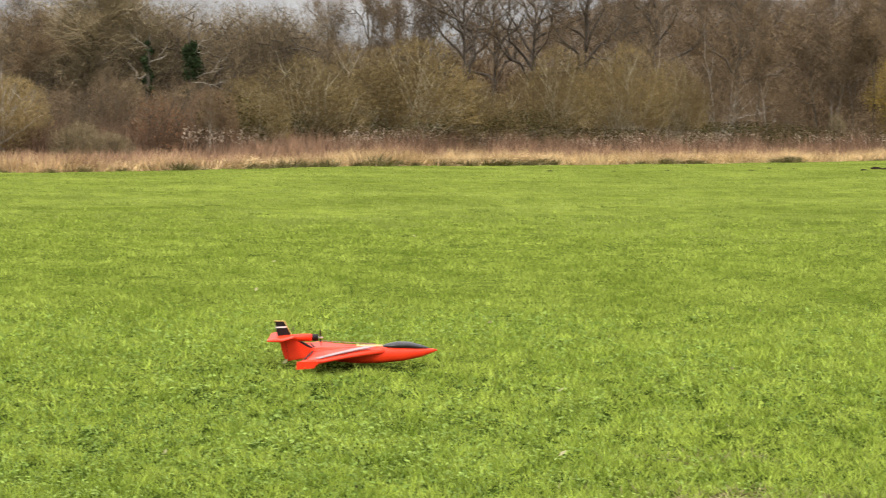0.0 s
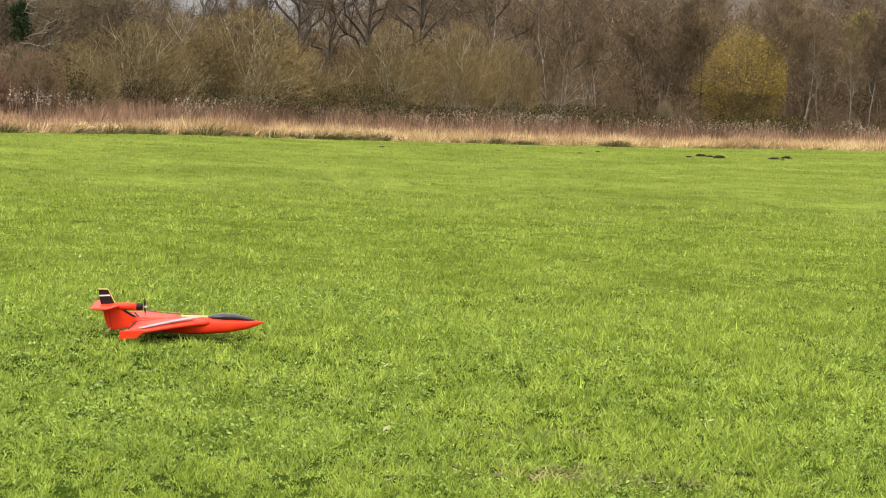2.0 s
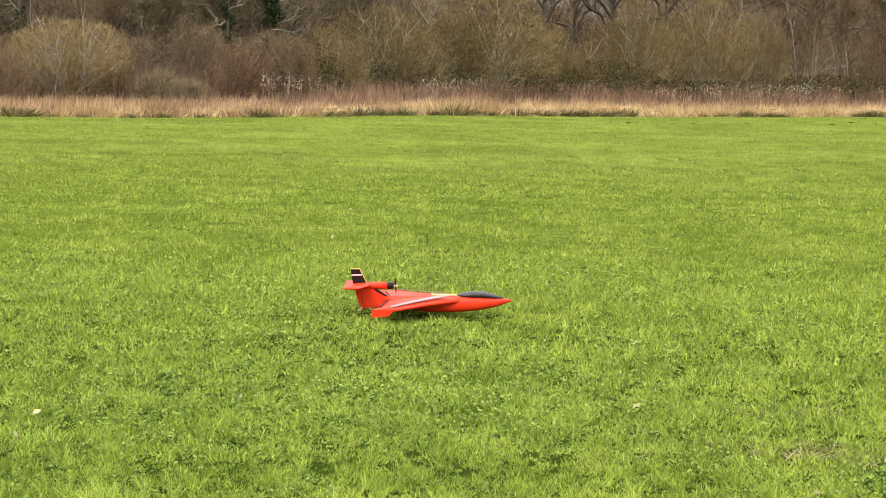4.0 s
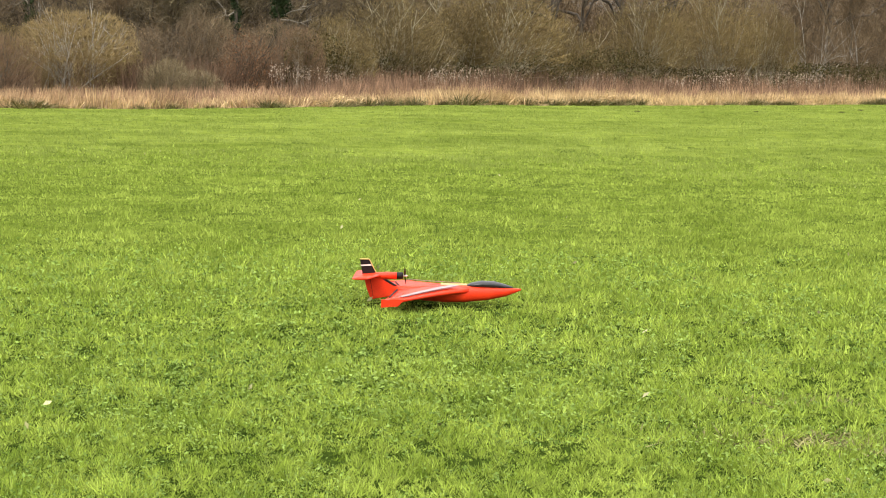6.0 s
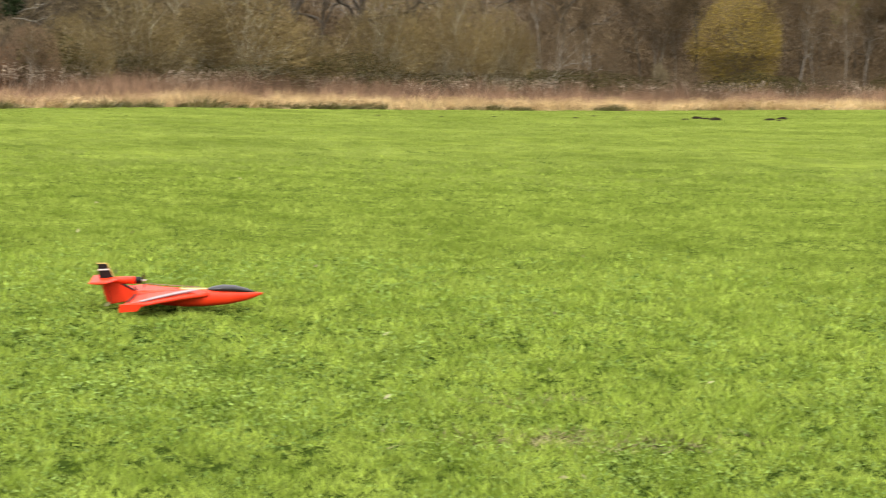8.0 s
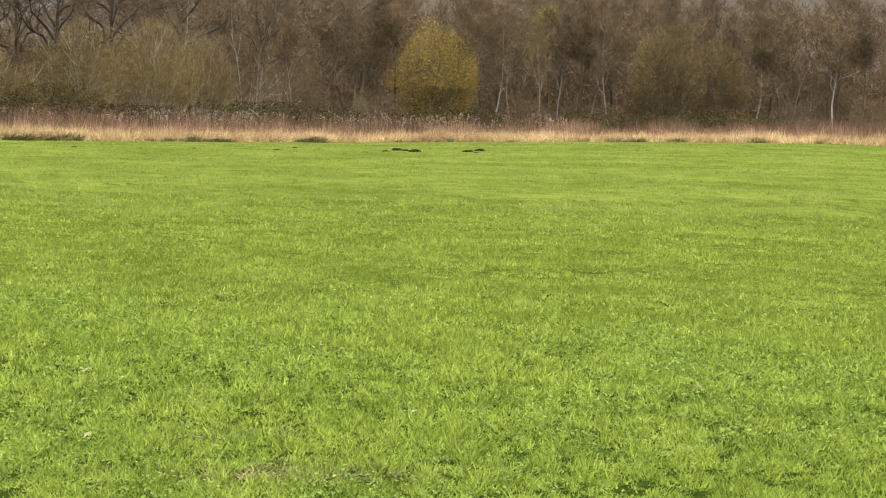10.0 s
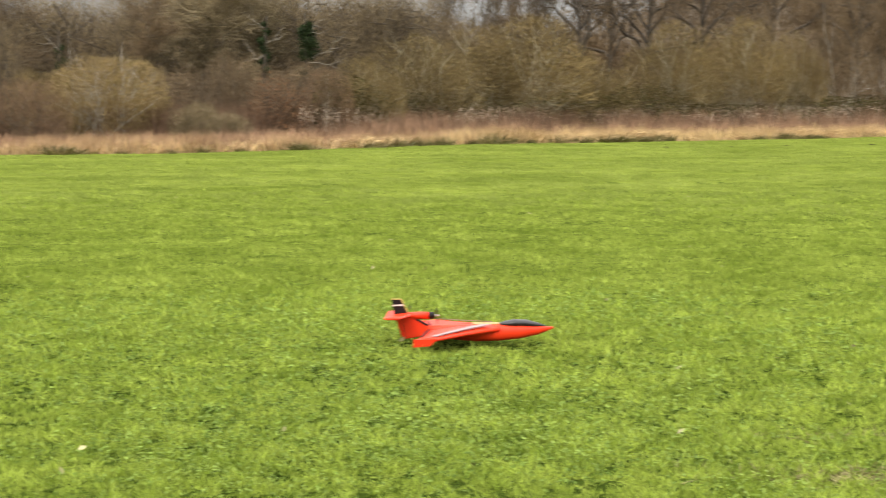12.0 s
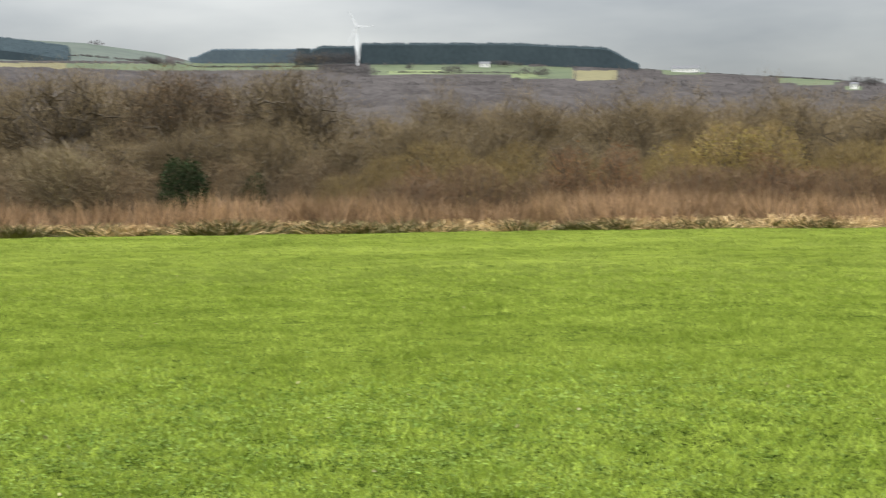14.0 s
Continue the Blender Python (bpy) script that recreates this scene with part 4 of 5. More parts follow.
def tree(name, seed, tall, spread, twigs, twig, bark, label, fork=0.3, limbs=9, leaf=None, leaves=0, trunk_r=0.22, rise=0.55, leaf_size=0.08, twig_len=1.0, wander=0.12):
    """A tall open tree: tapered trunk, limbs all the way up that fork twice more, and twigs."""
    g = np.random.default_rng(seed)
    ob = new(name)
    wood, fine, spots, ways = Soup(), Soup(), [], []
    k = 7
    trunk = np.stack([np.cumsum(g.normal(size=k) * wander), np.cumsum(g.normal(size=k) * wander), np.linspace(0, tall * 0.86, k)], -1)
    trunk[0, :2] = 0
    wood.tube(trunk, trunk_r * np.array([1.25, 0.95, 0.8, 0.6, 0.42, 0.25, 0.08]), 6)

    def grow(at, way, ln, r, level):
        k2 = (7, 5, 4)[level - 1]
        pts, w = [at], way
        for _ in range(k2 - 1):
            w = w + g.normal(size=3) * 0.30 + [0, 0, 0.07]
            w = w / np.linalg.norm(w)
            pts.append(pts[-1] + w * ln / (k2 - 1))
        pts = np.array(pts)
        if level < 3:
            wood.tube(pts, np.linspace(r, r * 0.35, len(pts)), 4 if level == 1 else 3)
        else:
            wood.slivers(pts[:-1], np.diff(pts, axis=0), ln / (k2 - 1) * 1.25, max(r * 1.6, 0.03))
        if level >= 2:
            spots.append(pts[1:])
            ways.append(np.gradient(pts, axis=0)[1:])
        if level < 3:
            for _ in range(5 if level == 1 else 4):
                t = g.uniform(0.35, 1.0)
                f = t * (len(pts) - 1)
                i = min(int(f), len(pts) - 2)
                p = pts[i] + (pts[i + 1] - pts[i]) * (f - i)
                w = (pts[i + 1] - pts[i]) / np.linalg.norm(pts[i + 1] - pts[i]) + g.normal(size=3) * 0.6 + [0, 0, 0.12]
                grow(p, w / np.linalg.norm(w), ln * g.uniform(0.4, 0.62), r * 0.45, level + 1)

    for i in range(limbs):
        h = fork + (0.95 - fork) * (i + g.uniform(0, 0.8)) / limbs
        f = h * (k - 1)
        j = min(int(f), k - 2)
        at = trunk[j] + (trunk[j + 1] - trunk[j]) * (f - j)
        ang = i * 2.4 + g.uniform(-0.4, 0.4)
        up = rise * (0.6 + 0.8 * h)
        w = np.array([math.cos(ang), math.sin(ang), up])
        grow(at, w / np.linalg.norm(w), spread / 2 * (1.15 - 0.62 * h) * g.uniform(0.8, 1.15), trunk_r * (0.62 - 0.36 * h), 1)
    spots, ways = np.concatenate(spots), np.concatenate(ways)
    i = g.integers(0, len(spots), twigs)
    way = ways[i] / (np.linalg.norm(ways[i], axis=1, keepdims=True) + 1e-6) * 0.8 + g.normal(size=(twigs, 3)) * 0.6 + [0, 0, 0.25]
    fine.slivers(spots[i] + g.normal(size=(twigs, 3)) * 0.22, way, twig_len * g.uniform(0.4, 1.2, twigs), g.uniform(0.012, 0.024, twigs))
    child("trunk", wood.mesh(name + "_trunk", bark), ob)
    child("crown", fine.mesh(name + "_twigs", twig), ob)
    if leaves:
        lf = Soup()
        j = g.integers(0, len(spots), leaves)
        lf.leaves(spots[j] + g.normal(size=(leaves, 3)) * 0.3, leaf_size)
        child("foliage", lf.mesh(name + "_leaves", leaf), ob)
    SIZE[ob.name] = (spread, tall)
    return tagged(ob, label, "tree")


def set_at(ob, az, r, turn=0.0, size=1.0, wide=1.0):
    x, y = spot(az, r)
    z = float(land(x, y)) - 0.05
    ob.matrix_basis = Matrix.Translation((x, y, z)) @ Matrix.Rotation(radians(turn), 4, "Z") @ Matrix.Diagonal((size * wide, size * wide, size, 1))
    return ob


def copy_at(ob, az, r, turn, size=1.0, wide=1.0):
    return set_at(copy_thing(ob, Matrix.Identity(4)), az, r, turn, size, wide)


def stand(ob, spots, group, turn=0.0):
    """The thing itself at the first spot and copies at the others: bearing, distance past the field's edge, height, breadth."""
    tagged(ob, group=group)
    wide0, tall0 = SIZE[ob.name]
    for i, (az, past, tall, wide) in enumerate(spots):
        size = tall / tall0
        (copy_at if i else set_at)(ob, az, float(edge_r(az)) + past, turn + i * 137.5, size, wide / wide0 / size)


g2 = np.random.default_rng(99)


def rank(az0, az1, step, past, jitter, tall, wide, spread=0.12):
    """An uneven row of plants between two bearings."""
    return [(float(a + g2.uniform(-0.4, 0.4) * step), float(past + g2.uniform(-jitter, jitter)), float(tall * g2.uniform(1 - spread, 1 + spread)), float(wide * g2.uniform(0.85, 1.15)))
            for a in np.arange(az0, az1, step)]


EDGE_GROUP = "bushes along the field edge"
WILLOW = dome_bush("willow_bush", 101, 8.0, 6.6, 60, 30000, TWIG["olive"], M_WILLOW, "broad olive-brown bare willow bush behind the reeds", LEAF["olive"], 1600, leaf_size=0.045, low=0.12, stem_r=0.042, thick=1.4, deep=0.36, many=22, tight=0.07, tidy=0.5, upright=0.35)
stand(WILLOW, [(1.9, 12, 6.9, 9.4), (5.4, 11, 5.6, 7.6), (7.2, 9, 4.2, 4.4), (3.8, 14, 6.4, 8.0), (-0.6, 11, 4.8, 5.6), (-3.1, 11, 6.9, 6.8), (-5.5, 12, 7.4, 6.8), (-7.3, 14, 6.6, 5.0)], EDGE_GROUP)
OCHRE = dome_bush("ochre_bush", 102, 5.2, 3.9, 70, 22000, TWIG["ochre"], M_PALE_BARK, "rounded ochre bush with pale stems and few leaves", LEAF["olive"], 1200, stem_r=0.026, leaf_size=0.045, twig_len=0.30, tidy=0.6, upright=0.5, deep=0.24, many=26, low=0.7, waist=0.45)
stand(OCHRE, [(15.9, 9, 3.9, 5.3)], EDGE_GROUP)
TALL_OCHRE = dome_bush("tall_ochre_bush", 103, 6.5, 9.0, 50, 22000, TWIG["olive"], M_BARK, "tall ochre-brown thicket bush beside the wood", LEAF["olive"], 1500, leaf_size=0.05, low=0.4, waist=0.4, thick=1.4, tidy=0.4)
stand(TALL_OCHRE, [(-22.9, 14, 9.0, 6.4), (-24.6, 18, 8.0, 5.5)], EDGE_GROUP)
PALE = dome_bush("pale_branched_bush", 104, 6.5, 7.4, 20, 12000, TWIG["brown"], M_PALE_BARK, "bare bush with whitish branching stems", stem_r=0.032, low=0.4, fan=0.7)
stand(PALE, [(-8.6, 13, 8.2, 5.4), (-27.2, 22, 7.4, 6.5), (-10.2, 17, 7.2, 5.0), (16.9, 14, 5.2, 3.2), (-6.4, 17, 8.6, 4.2)], EDGE_GROUP)
RED = dome_bush("reddish_bush", 105, 4.6, 3.4, 36, 9000, TWIG["red"], M_BARK, "reddish brown twiggy bush above the reeds", LEAF["brown"], 500, leaf_size=0.040, tidy=0.4, upright=0.8, low=0.9, deep=0.2)
stand(RED, [(8.5, 8, 3.7, 2.8)] + rank(18.6, 47, 1.7, 6.5, 1.2, 3.0, 3.4, 0.25) + rank(47, 62, 2.4, 9.0, 2.0, 2.4, 4.2, 0.2), EDGE_GROUP)
COPPER = dome_bush("copper_leaved_bush", 111, 3.4, 3.2, 26, 5000, TWIG["red"], M_DARK_BARK, "small bush hung with coppery dead leaves", LEAF["copper"], 1900, leaf_size=0.055, tidy=0.5)
stand(COPPER, [(10.3, 9, 3.3, 3.2), (9.6, 10, 2.7, 2.2), (27.0, 13, 3.8, 3.0), (42.6, 17, 4.3, 4.0)] + rank(20, 62, 3.3, 10.5, 1.5, 3.2, 2.6, 0.2), EDGE_GROUP)
GREY = dome_bush("grey_shrub", 106, 3.2, 2.3, 36, 8000, TWIG["grey"], M_BARK, "small grey-green shrub at the reeds", LEAF["olive"], 320, leaf_size=0.04)
stand(GREY, [(13.0, 7, 2.2, 2.4), (11.9, 8, 1.7, 2.2), (72.5, 21, 4.4, 6.0), (76.2, 19, 3.8, 4.8), (-12.6, 12, 3.4, 1.5)], EDGE_GROUP)
YELLOW = dome_bush("yellow_leaved_tree", 107, 6.0, 8.2, 80, 9000, TWIG["ochre"], M_BARK, "rounded tree still hung with yellow autumn leaves", LEAF["yellow"], 26000, leaf_size=0.055, low=0.5, deep=0.30, waist=0.42)
stand(YELLOW, [(-15.2, 15, 8.6, 7.2)], "")
SCRUB = dome_bush("yellowish_scrub", 108, 5.0, 4.2, 26, 11000, TWIG["olive"], M_BARK, "yellow-green scrub bush beyond the reeds", LEAF["olive"], 800, leaf_size=0.045, tidy=0.4, low=0.8)
stand(SCRUB, [(49.6, 23, 4.9, 7.4), (51.6, 22, 4.0, 4.0), (46.8, 21, 3.9, 3.6), (59.9, 23, 4.4, 5.6), (57.4, 24, 4.3, 5.4), (55.0, 20, 3.4, 4.0), (52.9, 17, 3.0, 3.8), (61.9, 19, 3.6, 3.0)]
      + rank(18.5, 46, 2.1, 12.0, 2.0, 3.7, 4.4) + rank(46, 61, 2.4, 13.0, 2.0, 2.9, 4.2) + [(77.2, 12, 2.2, 3.6), (79.0, 12, 2.4, 4.0), (63.4, 17, 2.6, 3.2)], EDGE_GROUP)
GOLD = dome_bush("yellow_green_bush", 112, 3.4, 3.6, 26, 5000, TWIG["ochre"], M_BARK, "bush with thin yellow-green autumn leaves", LEAF["gold"], 2300, leaf_size=0.05, tidy=0.45)
stand(GOLD, [(40.1, 13, 4.5, 2.6), (43.2, 14, 4.9, 4.2), (44.6, 15, 4.4, 3.0), (27.8, 11, 3.4, 1.8), (50.4, 20, 5.2, 5.0), (48.8, 20, 5.2, 4.4), (51.9, 19, 4.2, 3.2), (30.8, 12, 3.8, 2.4)], EDGE_GROUP)

WOOD_GROUP = "bare trees of the wood"
THIN = tree("thin_bare_tree", 203, 11.0, 4.6, 4500, TWIG["dark"], M_BARK, "slim bare woodland tree with dark trunk", fork=0.35, limbs=10, trunk_r=0.10, rise=1.0, twig_len=0.8, wander=0.16)
stand(THIN, rank(-32, -10, 1.2, 19, 4, 11, 4.6) + rank(-32, -8, 1.6, 34, 5, 11.5, 4.6) + [(14.5, 24, 8.2, 4.0)], WOOD_GROUP)
BIRCH = tree("bare_birch", 204, 10.5, 4.2, 4000, TWIG["dark"], M_BIRCH, "slim birch with pale trunk", fork=0.35, limbs=11, trunk_r=0.075, rise=1.2, twig_len=0.8, wander=0.15)
stand(BIRCH, [(-17.1, 15, 10.5, 3.4), (-17.7, 18, 10.5, 3.4), (-18.7, 17, 9.5, 3.0), (-19.2, 19, 10.0, 3.2), (-21.1, 16, 10.5, 3.4), (-20.4, 21, 11.0, 3.4), (-12.4, 22, 10.0, 3.4), (-13.2, 20, 10.0, 3.0), (8.7, 7, 3.6, 1.2), (8.3, 7.5, 3.2, 1.0), (-26.0, 18, 10.5, 4.2), (-28.4, 16, 10.0, 4.0)], WOOD_GROUP)
ASH = tree("bare_ash", 202, 11.5, 9.5, 7000, TWIG["dark"], M_BARK, "tall bare ash with upswept limbs", fork=0.25, limbs=11, trunk_r=0.22, rise=1.1)
stand(ASH, rank(-33, -7, 2.1, 54, 5, 15, 10) + rank(-32, -6, 3.0, 40, 8, 11.5, 9.5) + [(3.2, 27, 10.6, 6.0), (1.0, 28, 11.0, 6.4), (2.2, 38, 11.6, 7.0), (4.6, 34, 10.4, 6.0), (30.3, 27, 9.4, 6.6), (28.8, 27, 10.0, 6.6), (36.7, 28, 7.7, 7.0), (33.4, 30, 8.6, 8.0), (40.7, 30, 6.8, 7.0), (19.4, 26, 7.5, 7.0)], WOOD_GROUP)
FAN = tree("upswept_tree", 212, 9.4, 6.0, 12000, TWIG["grey"], M_BARK, "dense bare tree with a fan of upswept branches", fork=0.12, limbs=16, trunk_r=0.20, rise=1.7, twig_len=0.8)
stand(FAN, [(12.6, 25, 8.8, 8.5), (11.0, 27, 8.6, 7.0)], WOOD_GROUP)
OPEN = tree("open_crowned_oak", 208, 11.0, 12.0, 8000, TWIG["dark"], M_DARK_BARK, "old bare oak with thick dark forking limbs", fork=0.36, limbs=13, trunk_r=0.24, rise=0.9, twig_len=0.8)
stand(OPEN, [(-0.2, 25, 12.6, 9.5), (-2.3, 27, 13.0, 10.5), (-4.2, 25, 13.4, 9.0), (-6.6, 28, 13.2, 10.5), (-9.2, 27, 13.4, 10.0), (-1.2, 34, 13.6, 9.0), (-5.4, 36, 14.4, 10.0)], WOOD_GROUP)
DOME = crown_tree("dense_crowned_oak", 209, 8.5, 8.6, 1.4, 17000, TWIG["dull"], M_DARK_BARK, "bare oak with a dense rounded grey-brown crown", limbs=11, trunk_r=0.24, twig_len=0.30, hollow=0.42, tight=0.11, deep=0.22, many=24)
stand(DOME, rank(5.2, 14, 1.4, 31, 3, 9.8, 9.0, 0.07) + rank(6, 14, 2.0, 40, 3, 10.6, 9.6, 0.07) + rank(14, 22, 1.4, 31, 3, 8.8, 8.4, 0.07) + rank(14, 22, 2.0, 40, 3, 9.7, 9.0, 0.07)
      + [(7.9, 33, 9.7, 9.4), (6.5, 34, 10.0, 9.4), (9.6, 36, 9.6, 9.0), (23.1, 25, 8.0, 7.0), (21.3, 27, 8.4, 6.8), (19.7, 17, 6.4, 5.0), (33.6, 30, 8.0, 7.0), (35.0, 30, 7.6, 6.4), (32.4, 29, 8.0, 6.4), (30.8, 30, 7.8, 6.4), (27.4, 30, 7.6, 6.4), (25.0, 32, 7.8, 6.4), (24.2, 28, 8.0, 6.4)]
      + rank(23, 48, 1.5, 27, 4, 6.9, 7.4, 0.1) + rank(28, 42, 1.9, 34, 3, 7.3, 7.4, 0.1) + rank(42, 48, 2.0, 36, 4, 6.2, 6.0), WOOD_GROUP)
OAK = crown_tree("bare_oak", 201, 8.0, 9.0, 2.6, 20000, TWIG["dull"], M_DARK_BARK, "spreading bare oak with brown twigs", limbs=13, trunk_r=0.42, deep=0.26, twig_len=0.34, hollow=0.55, crook=0.09, rise=0.10, tight=0.06, many=26)
stand(OAK, [(64.9, 45, 10.9, 10.4), (72.9, 45, 10.8, 11.0), (76.6, 46, 10.6, 10.4), (80.0, 46, 10.2, 9.0), (62.2, 40, 7.4, 5.6), (70.9, 54, 11.2, 10.6), (66.8, 56, 11.4, 10.4), (74.8, 58, 11.6, 10.8), (69.4, 62, 11.7, 10.8), (78.2, 58, 11.3, 10.8), (64.0, 60, 9.6, 8.0)], WOOD_GROUP)
RUSSET = crown_tree("russet_oak", 205, 7.0, 8.6, 2.4, 10000, TWIG["brown"], M_DARK_BARK, "bare oak keeping russet leaves", limbs=10, trunk_r=0.28, leaf=LEAF["brown"], leaves=1600, leaf_size=0.05, deep=0.4)
stand(RUSSET, [(68.9, 42, 10.7, 10.2), (23.9, 21, 5.4, 4.4), (29.3, 20, 5.0, 4.6)], WOOD_GROUP)
DIM = crown_tree("valley_oak", 213, 8.5, 8.0, 1.8, 12000, TWIG["dull"], M_BARK, "bare brown oak on the slope of the valley", limbs=9, trunk_r=0.25)
stand(DIM, rank(44.5, 60.5, 1.5, 62, 8, 10.1, 10.5, 0.08) + rank(46, 59, 2.4, 44, 6, 6.2, 7.6, 0.12) + rank(60, 82, 1.7, 31, 4, 5.9, 6.6, 0.15), WOOD_GROUP)
LIME = tree("lime_green_tree", 207, 11.5, 3.4, 3000, TWIG["olive"], M_BARK, "slim tree with yellow-green leaves high in its crown", fork=0.62, limbs=9, trunk_r=0.10, rise=0.9, leaf=LEAF["lime"], leaves=3500, leaf_size=0.08, wander=0.05)
stand(LIME, [(-19.0, 26, 11.5, 3.4)], WOOD_GROUP)
HOLLY = dome_bush("holly_bush", 109, 3.0, 3.4, 22, 1200, TWIG["brown"], M_BARK, "dark evergreen holly bush among bare oaks", LEAF["ivy"], 7000, leaf_size=0.08, deep=0.3)
stand(HOLLY, [(68.7, 18, 3.7, 2.7), (66.35, 20, 2.9, 1.4)], "")
UNDER = dome_bush("undergrowth_bush", 110, 4.2, 3.6, 24, 6500, TWIG["brown"], M_BARK, "dark brown undergrowth bush at the edge of the wood", LEAF["brown"], 260, leaf_size=0.05, tidy=0.6, upright=0.3)
stand(UNDER, rank(-32, -9, 1.6, 17, 3, 3.6, 4.2, 0.2) + rank(9.2, 15, 1.0, 14, 2.5, 4.0, 3.6, 0.2) + rank(-9, 8, 2.2, 20, 2, 3.8, 4.4, 0.2) + rank(63, 68, 1.3, 21, 2, 3.6, 3.4, 0.25) + rank(69.8, 82, 1.5, 21, 2.5, 3.2, 4.2, 0.25), "undergrowth of the wood")


def ivied_tree(name, seed, tall, ivy_low, ivy_high, ivy_wide, leaves, side, limbs):
    """An old dead-limbed tree: leaning trunk, crooked pale limbs, and a ragged sleeve of ivy."""
    g = np.random.default_rng(seed)
    ob = new(name)
    wood, pale, lf = Soup(), Soup(), Soup()
    trunk = bezier(np.zeros(3), np.array([0.15 * side, 0, tall * 0.5]), np.array([0.05, 0, tall]), 8)
    wood.tube(trunk, np.linspace(0.20, 0.06, 8), 6)
    for h, reach, rise in limbs:
        k = h * 7
        p = trunk[int(k)] + (trunk[min(int(k) + 1, 7)] - trunk[int(k)]) * (k - int(k))
        pts = [p]
        for j in range(6):
            step = np.array([reach * side / 6, g.normal() * 0.08, abs(reach) / 6 * rise * (0.3 + 0.35 * j)])
            pts.append(pts[-1] + step + g.normal(size=3) * [0.07, 0.05, 0.09])
        pale.tube(pts, np.linspace(0.036, 0.008, 7), 4)
        for j in (3, 4, 5):
            w = unit(np.array([side * reach, g.normal() * 0.4, 0.6 + g.normal() * 0.8]))
            pale.tube([pts[j], pts[j] + w * 0.35, pts[j] + w * 0.6 + [0, 0, 0.15]], [0.018, 0.012, 0.006], 3)
    clumps = 9
    heart = np.linspace(ivy_low, ivy_high, clumps) + g.normal(size=clumps) * 0.08
    swell = ivy_wide / 2 * g.uniform(0.45, 1.0, clumps) * np.sin(np.linspace(0.5, 2.8, clumps))
    i = g.integers(0, clumps, leaves)
    u = unit(g.normal(size=(leaves, 3))) * g.uniform(0.2, 1.0, (leaves, 1)) ** 0.5
    shift = g.normal(size=(clumps, 2)) * ivy_wide * 0.20
    at = np.stack([np.interp(heart, trunk[:, 2], trunk[:, 0]) + shift[:, 0], shift[:, 1], heart], -1)
    lf.leaves(at[i] + u * swell[i][:, None] * [1, 1, 0.9] + g.normal(size=(leaves, 3)) * 0.05, 0.07)
    child("trunk", wood.mesh(name + "_trunk", M_DARK_BARK), ob)
    child("dead_limbs", pale.mesh(name + "_limbs", M_BLEACHED), ob, "bleached dead limbs")
    child("ivy", lf.mesh(name + "_ivy", LEAF["ivy"]), ob, "dark green ivy")
    return tagged(ob, "old leafless tree wrapped in dark ivy with bleached limbs", "tree", group="ivy-clad trees")


for seed, az, tall, lo, hi, wide, many, side, arms in (
        (501, 9.3, 6.1, 3.2, 5.7, 1.35, 4200, 1, ((0.62, 1.5, 0.25), (0.66, 1.3, 0.9), (0.80, 0.9, 1.4))),
        (502, 10.6, 5.9, 3.4, 5.4, 0.45, 1300, -1, ((0.70, 0.7, 0.5), (0.90, 0.5, 0.9), (0.80, -0.6, 0.7))),
        (503, 17.5, 5.0, 3.0, 4.3, 0.6, 600, 1, ((0.70, 0.5, 1.5), (0.80, -0.5, 1.4)))):
    set_at(ivied_tree("ivy_covered_tree", seed, tall, lo, hi, wide, many, side, arms), az, float(edge_r(az)) + 14.5, az)


def pine_tree():
    """A small spruce: trunk and drooping whorls of needle sprays."""
    g = np.random.default_rng(301)
    ob = new("dark_conifer")
    wood, fine = Soup(), Soup()
    wood.tube([(0, 0, 0), (0.03, 0, 3), (0, 0, 6.1)], [0.13, 0.09, 0.02], 6)
    n = 9000
    h = g.uniform(0.10, 1.0, n) ** 0.9
    a = g.uniform(0, 2 * np.pi, n)
    rad = (1 - h) ** 0.65 * 1.75 * g.uniform(0.15, 1.0, n) ** 0.5 * (0.7 + 0.6 * lattice(a * 1.5, h * 14, 1.0, 302))
    at = np.stack([np.cos(a) * rad, np.sin(a) * rad, h * 6.2 - rad * 0.25], -1)
    fine.slivers(at, np.stack([np.cos(a), np.sin(a), 0.1 + 0 * a], -1) + g.normal(size=(n, 3)) * 0.6, g.uniform(0.15, 0.45, n), 0.06)
    child("trunk", wood.mesh("conifer_trunk", M_BARK), ob)
    child("crown", fine.mesh("conifer_crown", LEAF["pine"]), ob)
    return tagged(ob, "dark green conifer among the bare trees", "tree")


set_at(pine_tree(), 25.3, 86, 0, 1.02, 1.35)

